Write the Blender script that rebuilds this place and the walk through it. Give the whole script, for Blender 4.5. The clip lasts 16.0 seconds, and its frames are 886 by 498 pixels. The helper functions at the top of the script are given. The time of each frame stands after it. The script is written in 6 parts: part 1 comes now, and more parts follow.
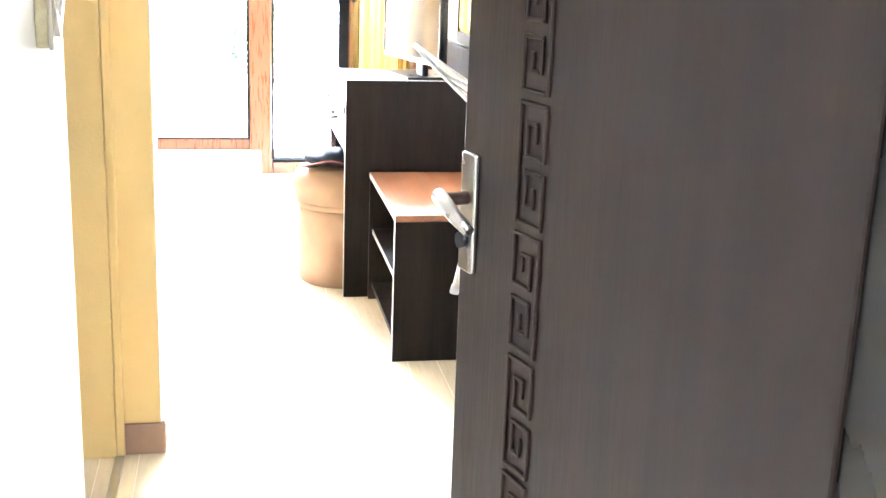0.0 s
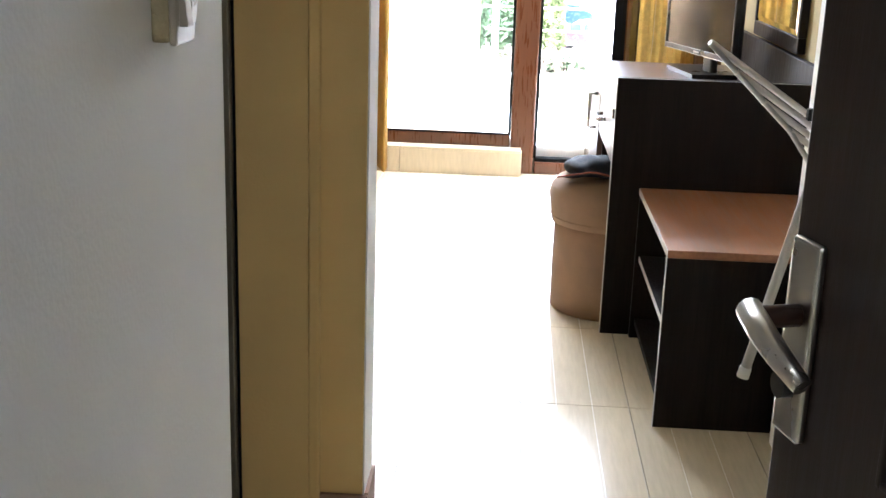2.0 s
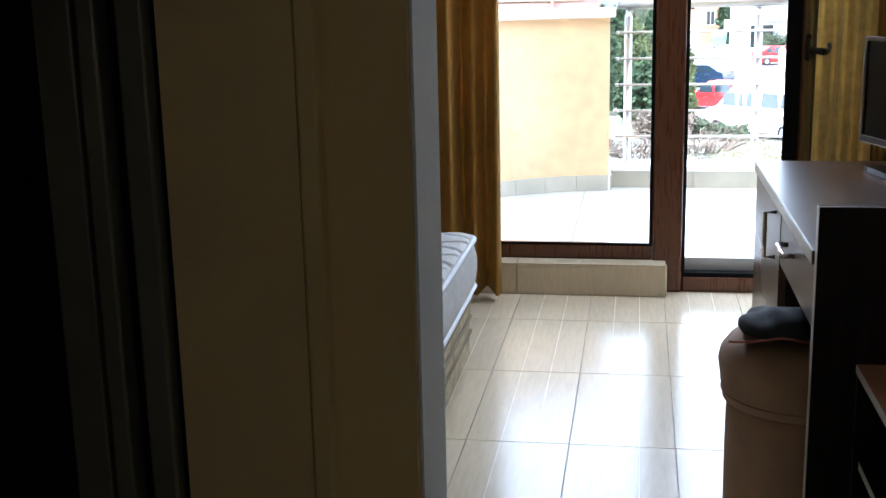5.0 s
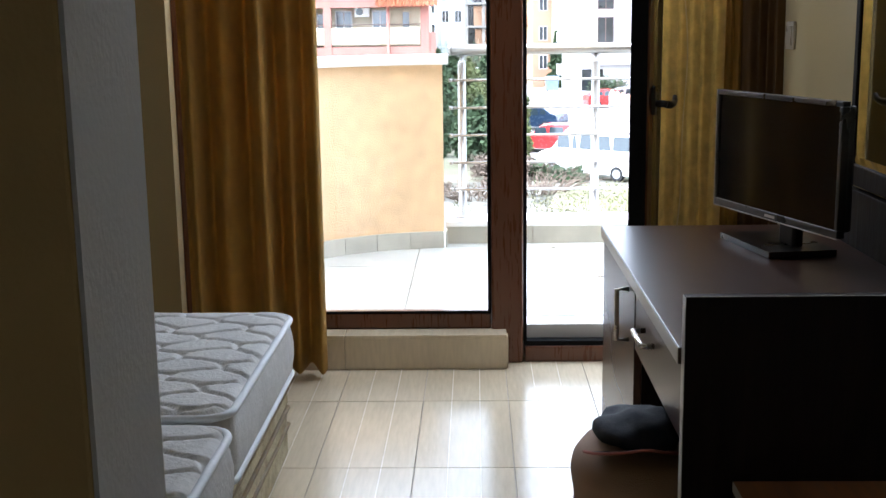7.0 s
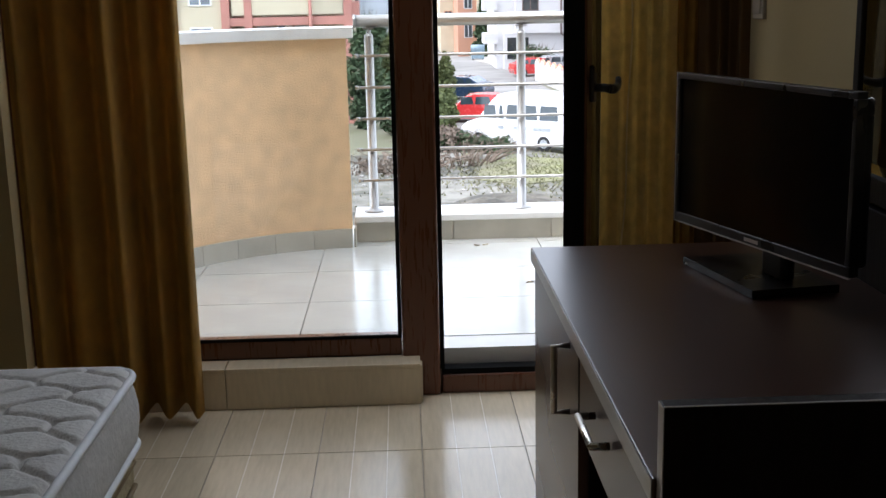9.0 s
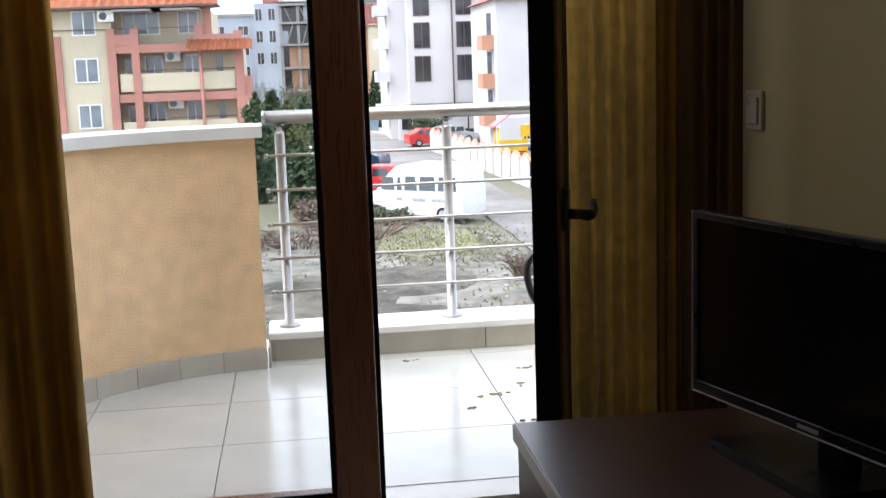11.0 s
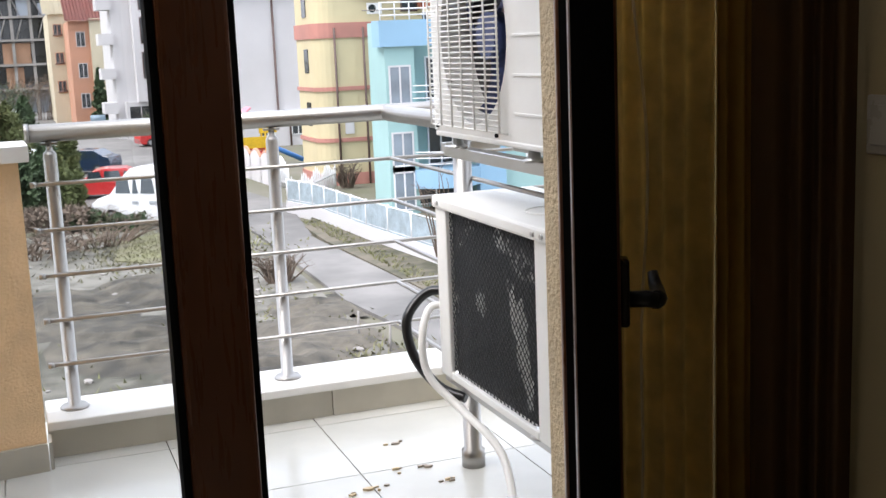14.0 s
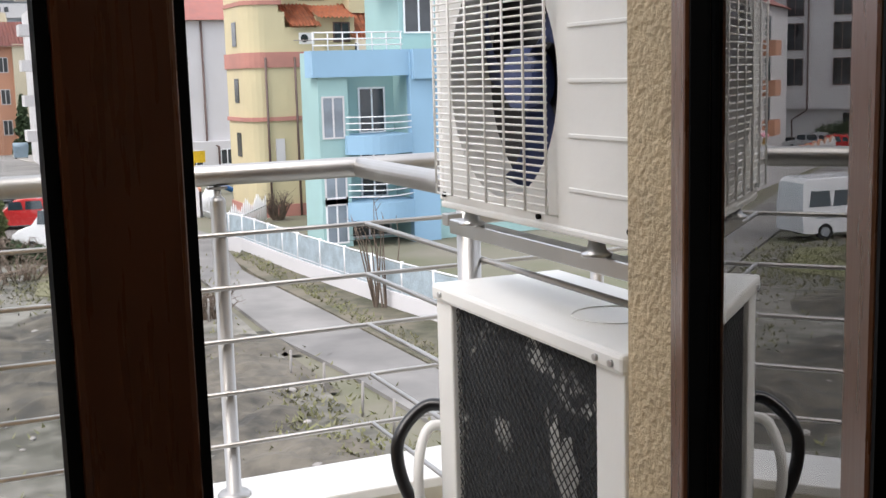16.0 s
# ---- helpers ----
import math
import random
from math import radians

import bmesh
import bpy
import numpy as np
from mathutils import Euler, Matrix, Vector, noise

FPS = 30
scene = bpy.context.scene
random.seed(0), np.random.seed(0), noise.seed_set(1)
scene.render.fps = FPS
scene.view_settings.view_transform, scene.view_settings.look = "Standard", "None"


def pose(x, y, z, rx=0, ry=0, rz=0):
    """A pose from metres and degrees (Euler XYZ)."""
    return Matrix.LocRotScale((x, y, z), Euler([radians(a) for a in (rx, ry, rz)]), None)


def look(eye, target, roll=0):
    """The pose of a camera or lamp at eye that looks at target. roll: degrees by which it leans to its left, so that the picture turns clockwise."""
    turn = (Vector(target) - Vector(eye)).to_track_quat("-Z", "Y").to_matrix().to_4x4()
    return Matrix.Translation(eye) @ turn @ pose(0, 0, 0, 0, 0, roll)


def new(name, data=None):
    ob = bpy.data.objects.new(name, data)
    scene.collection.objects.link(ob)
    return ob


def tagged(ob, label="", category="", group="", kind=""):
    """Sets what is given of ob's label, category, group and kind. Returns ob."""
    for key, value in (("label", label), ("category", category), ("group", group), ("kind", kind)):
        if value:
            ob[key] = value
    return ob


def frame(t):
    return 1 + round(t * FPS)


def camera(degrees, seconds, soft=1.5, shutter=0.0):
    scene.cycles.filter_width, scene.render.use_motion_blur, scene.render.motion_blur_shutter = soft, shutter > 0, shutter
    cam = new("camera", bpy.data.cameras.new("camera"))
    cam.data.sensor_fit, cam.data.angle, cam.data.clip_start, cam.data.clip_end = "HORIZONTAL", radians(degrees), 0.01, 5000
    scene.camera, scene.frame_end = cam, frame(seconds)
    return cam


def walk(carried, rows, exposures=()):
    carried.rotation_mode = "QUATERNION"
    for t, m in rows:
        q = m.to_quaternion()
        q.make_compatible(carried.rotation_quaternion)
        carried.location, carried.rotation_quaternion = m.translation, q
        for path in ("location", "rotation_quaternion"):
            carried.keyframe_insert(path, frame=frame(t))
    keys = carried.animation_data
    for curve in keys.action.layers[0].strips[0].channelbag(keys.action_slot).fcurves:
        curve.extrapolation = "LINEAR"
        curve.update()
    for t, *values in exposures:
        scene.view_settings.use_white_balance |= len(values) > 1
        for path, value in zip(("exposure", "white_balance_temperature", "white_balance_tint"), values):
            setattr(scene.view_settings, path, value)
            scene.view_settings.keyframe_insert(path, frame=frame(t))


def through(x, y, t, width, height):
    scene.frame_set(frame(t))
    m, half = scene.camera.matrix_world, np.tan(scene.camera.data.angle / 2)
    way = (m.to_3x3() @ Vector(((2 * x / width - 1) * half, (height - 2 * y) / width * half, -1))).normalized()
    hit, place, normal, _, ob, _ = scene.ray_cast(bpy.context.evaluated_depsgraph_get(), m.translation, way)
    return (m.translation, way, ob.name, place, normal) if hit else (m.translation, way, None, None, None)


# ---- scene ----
cam = camera(41.9, 16.0)
PATH = [
    (0, (0.094, 0.701, 1.268), (0.451, 2.601, 0.754), 2.1),
    (0.5, (0.148, 0.781, 1.228), (0.414, 2.668, 0.62), 0.6),
    (1, (0.167, 0.954, 1.235), (0.376, 2.869, 0.698), 1.3),
    (1.5, (0.163, 1.105, 1.234), (0.284, 3.01, 0.637), 1.1),
    (2, (0.171, 1.331, 1.228), (0.071, 3.25, 0.674), 1.9),
    (2.5, (0.166, 1.403, 1.252), (0.046, 3.315, 0.676), -0.0),
    (3, (0.177, 1.598, 1.23), (0.125, 3.521, 0.683), 1.3),
    (3.5, (0.149, 1.74, 1.241), (0.001, 3.647, 0.657), -0.4),
    (4, (0.128, 1.893, 1.243), (-0.17, 3.792, 0.692), -0.6),
    (4.2, (0.143, 2.007, 1.239), (-0.193, 3.909, 0.72), -1.4),
    (6.3, (0.093, 2.649, 1.243), (-0.139, 4.595, 0.846), -1.2),
    (6.5, (0.106, 2.682, 1.251), (-0.087, 4.634, 0.864), -0.9),
    (7, (0.137, 2.831, 1.243), (0.079, 4.794, 0.864), -0.8),
    (7.5, (0.146, 2.982, 1.254), (0.252, 4.948, 0.902), -1.0),
    (8, (0.148, 3.137, 1.254), (0.208, 5.079, 0.78), -1.9),
    (8.5, (0.186, 3.368, 1.249), (0.14, 5.313, 0.785), -1.0),
    (9, (0.212, 3.548, 1.236), (0.275, 5.5, 0.804), -1.2),
    (9.5, (0.185, 3.66, 1.268), (0.366, 5.623, 0.934), -1.2),
    (9.7, (0.172, 3.693, 1.28), (0.362, 5.651, 0.917), -1.7),
    (12, (0.081, 4.433, 1.333), (0.342, 6.393, 1.042), -1.7),
    (12.5, (0.042, 4.6, 1.331), (0.2, 6.569, 1.014), -1.75),
    (13, (0.036, 4.78, 1.337), (0.293, 6.741, 1.036), -1.5),
    (13.3, (0.015, 4.921, 1.328), (0.435, 6.853, 1.032), -1.8),
    (13.5, (-0.01, 4.976, 1.335), (0.51, 6.884, 1.039), -2.85),
    (14, (-0.036, 5.12, 1.333), (0.643, 6.97, 0.986), -2.4),
    (14.5, (-0.015, 5.315, 1.339), (0.58, 7.21, 1.123), -1.5),
    (15, (0.034, 5.469, 1.353), (0.655, 7.364, 1.211), -1.4),
    (15.5, (0.053, 5.657, 1.345), (0.712, 7.53, 1.109), -1.9),
    (16, (0.08, 5.864, 1.364), (0.876, 7.673, 1.065), -1.6),
]
walk(cam, [(t, look(e, g, r)) for t, e, g, r in PATH], exposures=[
    (0.0, 7.6, 5350, 10), (0.5, 6.7, 5350, 10), (1.0, 5.9, 5350, 10), (1.5, 5.3, 5350, 10), (2.0, 4.95, 5650, 11), (2.5, 4.4, 5650, 10), (3.0, 3.75, 5400, 9), (3.5, 3.15, 5300, 9), (4.0, 2.75, 5250, 9), (6.5, 2.55, 5600, 10), (7.5, 2.1, 5650, 10), (8.5, 1.45, 5800, 11), (9.5, 1.05, 6050, 12), (12.0, 1.05, 6100, 13), (14.0, 0.75, 6250, 14), (15.0, 0.55, 6350, 14), (16.0, 0.45, 6450, 14)])

# ---- light ----
world = bpy.data.worlds.new("overcast")
scene.world = world
world.use_nodes = True
wn, wl = world.node_tree.nodes, world.node_tree.links
sky = wn.new("ShaderNodeTexSky")
sky.sky_type = "NISHITA"
sky.sun_disc = False
sky.sun_elevation, sky.sun_rotation = radians(54), radians(255)
sky.air_density, sky.dust_density, sky.ozone_density = 1.0, 6.0, 1.0
wmix = wn.new("ShaderNodeMix")
wmix.data_type = "RGBA"
wmix.inputs[0].default_value = 0.75
wl.new(sky.outputs[0], wmix.inputs[6])
wmix.inputs[7].default_value = (11.0, 11.6, 12.4, 1)
wl.new(wmix.outputs[2], wn["Background"].inputs[0])
wn["Background"].inputs[1].default_value = 0.14
sun_data = bpy.data.lights.new("sun", "SUN")
sun_data.energy, sun_data.angle, sun_data.color = 1.7, radians(30), (1.0, 0.96, 0.9)
sun = new("sun", sun_data)
sun.rotation_euler = (radians(36), 0, radians(-75))


def area(name, size, size_y, energy, color, m):
    d = bpy.data.lights.new(name, "AREA")
    d.shape, d.size, d.size_y, d.energy, d.color = "RECTANGLE", size, size_y, energy, color
    ob = new(name, d)
    ob.matrix_basis = m
    return ob


# the sky's light in the head of the balcony window, and the stairwell's ceiling light
area("window_daylight", 1.85, 0.4, 6, (0.97, 0.98, 1.0), look((0.03, 7.0, 1.98), (0.0, 4.5, 0.3)))
area("stairwell_light", 0.8, 0.8, 0.35, (1.0, 0.97, 0.93), look((0.95, -0.3, 2.3), (0.1, 2.2, 0.8)))


# ---- materials ----
def mat(name, color, rough=0.6, metal=0.0, var=0.12, scale=8.0, bump=0.0, bscale=60.0, color2=None, stretch=(1, 1, 1), spec=0.5, rand=0.0, coat=0.0, contrast=1.0):
    """Two scales of tone over a base colour, with fine relief."""
    m = bpy.data.materials.new(name)
    m.use_nodes = True
    n, l = m.node_tree.nodes, m.node_tree.links
    b = n["Principled BSDF"]
    co = n.new("ShaderNodeTexCoord")
    mp = n.new("ShaderNodeMapping")
    mp.inputs["Scale"].default_value = stretch
    l.new(co.outputs["Object"], mp.inputs[0])
    n1, n2 = n.new("ShaderNodeTexNoise"), n.new("ShaderNodeTexNoise")
    n1.inputs["Scale"].default_value, n1.inputs["Detail"].default_value = scale, 6
    n2.inputs["Scale"].default_value, n2.inputs["Detail"].default_value = scale * 0.13, 3
    l.new(mp.outputs[0], n1.inputs[0])
    l.new(mp.outputs[0], n2.inputs[0])
    add = n.new("ShaderNodeMath")
    add.operation = "ADD"
    l.new(n1.outputs[0], add.inputs[0])
    l.new(n2.outputs[0], add.inputs[1])
    last = add.outputs[0]
    if rand:
        info = n.new("ShaderNodeObjectInfo")
        ma = n.new("ShaderNodeMath")
        ma.operation = "MULTIPLY_ADD"
        l.new(info.outputs["Random"], ma.inputs[0])
        ma.inputs[1].default_value = rand
        l.new(last, ma.inputs[2])
        last = ma.outputs[0]
    ramp = n.new("ShaderNodeMapRange")
    ramp.inputs[1].default_value, ramp.inputs[2].default_value = 1 - 0.35 / contrast, 1 + 0.35 / contrast
    l.new(last, ramp.inputs[0])
    mx = n.new("ShaderNodeMix")
    mx.data_type = "RGBA"
    l.new(ramp.outputs[0], mx.inputs[0])
    c2 = color2 or tuple(c * (1 - 2 * var) for c in color)
    c1 = color if color2 else tuple(min(1, c * (1 + var)) for c in color)
    mx.inputs[6].default_value, mx.inputs[7].default_value = (*c2, 1), (*c1, 1)
    l.new(mx.outputs[2], b.inputs["Base Color"])
    rr = n.new("ShaderNodeMapRange")
    rr.inputs[1].default_value, rr.inputs[2].default_value = 0.3, 0.7
    rr.inputs[3].default_value, rr.inputs[4].default_value = max(0.02, rough * 0.8), min(1, rough * 1.2)
    l.new(n1.outputs[0], rr.inputs[0])
    l.new(rr.outputs[0], b.inputs["Roughness"])
    b.inputs["Metallic"].default_value = metal
    b.inputs["Specular IOR Level"].default_value = spec
    b.inputs["Coat Weight"].default_value = coat
    if bump:
        n3 = n.new("ShaderNodeTexNoise")
        n3.inputs["Scale"].default_value, n3.inputs["Detail"].default_value = bscale, 4
        l.new(mp.outputs[0], n3.inputs[0])
        bp = n.new("ShaderNodeBump")
        bp.inputs["Strength"].default_value, bp.inputs["Distance"].default_value = bump, 0.01
        l.new(n3.outputs[0], bp.inputs["Height"])
        l.new(bp.outputs[0], b.inputs["Normal"])
    return m


def fabric(name, color, through=0.4, color2=None, scale=20):
    """Cloth that lets some light through."""
    m = mat(name, color, 0.9, var=0.15, scale=scale, bump=0.25, bscale=700, color2=color2)
    n, l = m.node_tree.nodes, m.node_tree.links
    b, out = n["Principled BSDF"], n["Material Output"]
    tr, mx = n.new("ShaderNodeBsdfTranslucent"), n.new("ShaderNodeMixShader")
    l.new(b.inputs["Base Color"].links[0].from_socket, tr.inputs[0])
    mx.inputs[0].default_value = through
    l.new(b.outputs[0], mx.inputs[1])
    l.new(tr.outputs[0], mx.inputs[2])
    l.new(mx.outputs[0], out.inputs[0])
    return m


def glass(name, tint=(0.95, 0.97, 0.96), rough=0.0, ior=1.5):
    """A thin pane: clear, with a mirror's share of reflection by its angle."""
    m = bpy.data.materials.new(name)
    m.use_nodes = True
    n, l = m.node_tree.nodes, m.node_tree.links
    tp, gl, fr, mx = n.new("ShaderNodeBsdfTransparent"), n.new("ShaderNodeBsdfGlossy"), n.new("ShaderNodeFresnel"), n.new("ShaderNodeMixShader")
    tp.inputs[0].default_value = (*tint, 1)
    gl.inputs["Roughness"].default_value = rough
    fr.inputs[0].default_value = ior
    l.new(fr.outputs[0], mx.inputs[0])
    l.new(tp.outputs[0], mx.inputs[1])
    l.new(gl.outputs[0], mx.inputs[2])
    l.new(mx.outputs[0], n["Material Output"].inputs[0])
    return m


M_PLASTER = mat("cream plaster", (0.42, 0.33, 0.165), 0.85, var=0.04, scale=3, bump=0.12, bscale=180)
M_WHITE = mat("white plaster", (0.78, 0.76, 0.72), 0.85, var=0.04, scale=3, bump=0.1, bscale=160)
M_CEIL = mat("ceiling paint", (0.8, 0.8, 0.78), 0.9, var=0.03, scale=2)
M_TILE = mat("cream wood-look tile", (0.66, 0.56, 0.4), 0.2, var=0.07, scale=14, stretch=(6, 0.7, 1), bump=0.03, bscale=25, rand=0.25)
M_YELLOW = mat("pale ochre paint", (0.7, 0.49, 0.19), 0.8, var=0.05, scale=3, bump=0.1, bscale=160)
# pale colour stands for the glint along the pressed grooves
M_GROOVE_GLINT = mat("tile groove with painted glint", (0.82, 0.76, 0.66), 0.3, var=0.05, scale=30)
M_GROUT = mat("grout", (0.5, 0.44, 0.35), 0.9, var=0.15, scale=30)
M_PALE_TILE = mat("pale balcony tile", (0.54, 0.54, 0.5), 0.18, var=0.06, scale=5, bump=0.02, bscale=12, rand=0.15)
M_GREY_TILE = mat("beige-grey skirting tile", (0.5, 0.475, 0.4), 0.4, var=0.1, scale=8, rand=0.3)
M_FRAME = mat("brown wood-grain plastic", (0.125, 0.043, 0.016), 0.3, var=0.06, scale=22, stretch=(5, 5, 0.4), bump=0.012, bscale=50)
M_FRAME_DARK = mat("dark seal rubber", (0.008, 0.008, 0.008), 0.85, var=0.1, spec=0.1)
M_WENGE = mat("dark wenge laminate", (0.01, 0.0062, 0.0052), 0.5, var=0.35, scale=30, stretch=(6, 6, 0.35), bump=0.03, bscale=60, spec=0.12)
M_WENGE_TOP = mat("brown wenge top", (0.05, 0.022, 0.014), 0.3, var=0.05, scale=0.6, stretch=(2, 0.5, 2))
M_OAKTOP = mat("reddish walnut laminate", (0.3, 0.13, 0.06), 0.38, var=0.2, scale=16, stretch=(5, 0.5, 5), bump=0.02, bscale=50)
M_EDGE = mat("pale edge strip", (0.5, 0.48, 0.46), 0.35, var=0.05)
M_STEEL = mat("brushed stainless steel", (0.4, 0.39, 0.375), 0.4, 1.0, var=0.06, scale=12)
M_CHROME = mat("satin nickel", (0.6, 0.57, 0.52), 0.28, 1.0, var=0.06)
M_BRONZE = mat("olive anodised metal", (0.2, 0.18, 0.13), 0.45, 0.5, var=0.1)
M_ALU = mat("silver aluminium", (0.55, 0.55, 0.55), 0.35, 1.0, var=0.06)
M_BLACK = mat("black plastic", (0.008, 0.008, 0.009), 0.3, var=0.1, bump=0.02, bscale=300)
M_SCREEN = mat("dark screen", (0.004, 0.004, 0.005), 0.1, var=0.02)
M_STUCCO = mat("apricot stucco", (0.88, 0.61, 0.36), 0.95, var=0.1, scale=14, bump=0.4, bscale=120)
def efflorescence(m, tint, scale, cut):
    """Chalky blooms on a rendered wall."""
    n, l = m.node_tree.nodes, m.node_tree.links
    b = n["Principled BSDF"]
    co, big, fine = n.new("ShaderNodeTexCoord"), n.new("ShaderNodeTexNoise"), n.new("ShaderNodeTexNoise")
    big.inputs["Scale"].default_value, fine.inputs["Scale"].default_value = scale, 60
    l.new(co.outputs["Object"], big.inputs[0])
    l.new(co.outputs["Object"], fine.inputs[0])
    s1, s2, mul, mx = n.new("ShaderNodeMapRange"), n.new("ShaderNodeMapRange"), n.new("ShaderNodeMath"), n.new("ShaderNodeMix")
    s1.inputs[1].default_value, s1.inputs[2].default_value = cut, cut + 0.06
    s2.inputs[1].default_value, s2.inputs[2].default_value = 0.5, 0.62
    l.new(big.outputs[0], s1.inputs[0])
    l.new(fine.outputs[0], s2.inputs[0])
    mul.operation = "MULTIPLY"
    l.new(s1.outputs[0], mul.inputs[0])
    l.new(s2.outputs[0], mul.inputs[1])
    mx.data_type = "RGBA"
    l.new(mul.outputs[0], mx.inputs[0])
    l.new(b.inputs["Base Color"].links[0].from_socket, mx.inputs[6])
    mx.inputs[7].default_value = (*tint, 1)
    l.new(mx.outputs[2], b.inputs["Base Color"])


efflorescence(M_STUCCO, (0.74, 0.7, 0.64), 3.4, 0.7)
M_STUCCO_PALE = mat("sand stucco", (0.6, 0.48, 0.31), 0.95, var=0.12, scale=12, bump=0.9, bscale=90)
M_STONE = mat("white stone coping", (0.75, 0.74, 0.71), 0.5, var=0.06, scale=9, bump=0.05, bscale=80)
M_PAINTED = mat("white painted metal", (0.8, 0.8, 0.775), 0.4, var=0.05, scale=6, bump=0.02, bscale=120)
M_COIL = mat("blue-grey condenser fins", (0.05, 0.055, 0.062), 0.5, 0.3, scale=60, color2=(0.01, 0.012, 0.016), bump=0.6, bscale=180)
efflorescence(M_COIL, (0.6, 0.6, 0.58), 5.0, 0.6)
M_BENT = mat("bent pale fins", (0.72, 0.72, 0.7), 0.6, 0.2, scale=40, bump=0.4, bscale=200, color2=(0.2, 0.21, 0.21))
M_NET = mat("black guard mesh", (0.012, 0.014, 0.016), 0.5)
M_FAN = mat("blue fan blade", (0.06, 0.09, 0.24), 0.4, var=0.1)
M_CURTAIN = fabric("ochre curtain cloth", (0.5, 0.29, 0.06), 0.27)
M_SHEER = fabric("cream sheer cloth", (0.8, 0.64, 0.3), 0.52, scale=30)
M_HEM = fabric("pale hem cloth", (0.8, 0.7, 0.48), 0.5)
M_DRAPE = fabric("brown drape cloth", (0.13, 0.065, 0.02), 0.08)
M_MATTRESS = mat("quilted mattress ticking", (0.57, 0.56, 0.535), 0.9, var=0.1, scale=40, bump=0.25, bscale=90)
M_PIPING = mat("white mattress piping", (0.72, 0.74, 0.76), 0.7, var=0.05, scale=80)
M_BASE = mat("patterned cream bed base", (0.5, 0.43, 0.26), 0.85, scale=24, bump=0.7, bscale=70, color2=(0.26, 0.2, 0.1), contrast=1.7)
M_WELT = mat("olive brown piping", (0.2, 0.14, 0.065), 0.8, var=0.15, scale=40)
M_POUF = mat("taupe pouf velour", (0.3, 0.185, 0.115), 0.95, var=0.12, scale=14, bump=0.25, bscale=350)
M_CAP = mat("navy cap cloth", (0.008, 0.011, 0.019), 0.85, var=0.2, scale=30, bump=0.2, bscale=300)
M_CAPRED = mat("red cap trim", (0.28, 0.06, 0.03), 0.8)
M_DOOR = mat("dark brown door foil", (0.037, 0.02, 0.0145), 0.45, var=0.2, scale=30, stretch=(6, 6, 0.4), bump=0.05, bscale=90)
M_SWITCH = mat("pale switch plastic", (0.45, 0.4, 0.31), 0.3, var=0.04)
M_TUBE = mat("white coated tube", (0.72, 0.68, 0.62), 0.4, var=0.05)
M_PVC_CAP = mat("white rubber cap", (0.7, 0.7, 0.68), 0.6)
M_GLASS = glass("window glass", (0.985, 0.99, 0.985))
M_LEAF_GLASS = glass("double glazing", (0.92, 0.94, 0.93), 0.0, 3.0)
M_MIRROR = bpy.data.materials.new("mirror silver")
M_MIRROR.use_nodes = True
M_MIRROR.node_tree.nodes["Principled BSDF"].inputs["Metallic"].default_value = 1.0
M_MIRROR.node_tree.nodes["Principled BSDF"].inputs["Roughness"].default_value = 0.02
M_MIRROR.node_tree.nodes["Principled BSDF"].inputs["Base Color"].default_value = (0.88, 0.89, 0.88, 1)


# ---- building helpers ----
def box(bm, x0, y0, z0, x1, y1, z1, bevel=0.0):
    r = bmesh.ops.create_cube(bm, size=1.0, matrix=Matrix.Translation(((x0 + x1) / 2, (y0 + y1) / 2, (z0 + z1) / 2)) @ Matrix.Diagonal((abs(x1 - x0), abs(y1 - y0), abs(z1 - z0), 1)))
    if bevel:
        edges = list({e for v in r["verts"] for e in v.link_edges})
        bmesh.ops.bevel(bm, geom=edges, offset=bevel, segments=2, affect="EDGES", profile=0.5)
    return bm


def tube(bm, pts, r, seg=10, closed=False, caps=True):
    """A round bar along points."""
    pts = [Vector(p) for p in pts]
    rings = []
    n = len(pts)
    up = None
    for i, p in enumerate(pts):
        a, b = pts[max(0, i - 1)], pts[min(n - 1, i + 1)]
        if closed:
            a, b = pts[i - 1], pts[(i + 1) % n]
        d = (b - a).normalized()
        if up is None:
            up = Vector((0, 0, 1)) if abs(d.z) < 0.9 else Vector((1, 0, 0))
        side = d.cross(up).normalized()
        up = side.cross(d).normalized()
        rr = r[i] if isinstance(r, (list, tuple)) else r
        rings.append([bm.verts.new(p + rr * (math.cos(2 * math.pi * k / seg) * side + math.sin(2 * math.pi * k / seg) * up)) for k in range(seg)])
    for i in range(n if closed else n - 1):
        u, v = rings[i], rings[(i + 1) % n]
        for k in range(seg):
            bm.faces.new((u[k], u[(k + 1) % seg], v[(k + 1) % seg], v[k])).smooth = True
    if caps and not closed:
        bm.faces.new(rings[0][::-1])
        bm.faces.new(rings[-1])
    return bm


def lathe(bm, profile, cx, cy, seg=40):
    """A turned solid from (radius, z) pairs."""
    rings = [[bm.verts.new((cx + r * math.cos(2 * math.pi * k / seg), cy + r * math.sin(2 * math.pi * k / seg), z)) for k in range(seg)] for r, z in profile]
    for u, v in zip(rings, rings[1:]):
        for k in range(seg):
            bm.faces.new((u[k], u[(k + 1) % seg], v[(k + 1) % seg], v[k])).smooth = True
    bm.faces.new(rings[0][::-1])
    bm.faces.new(rings[-1])
    return bm


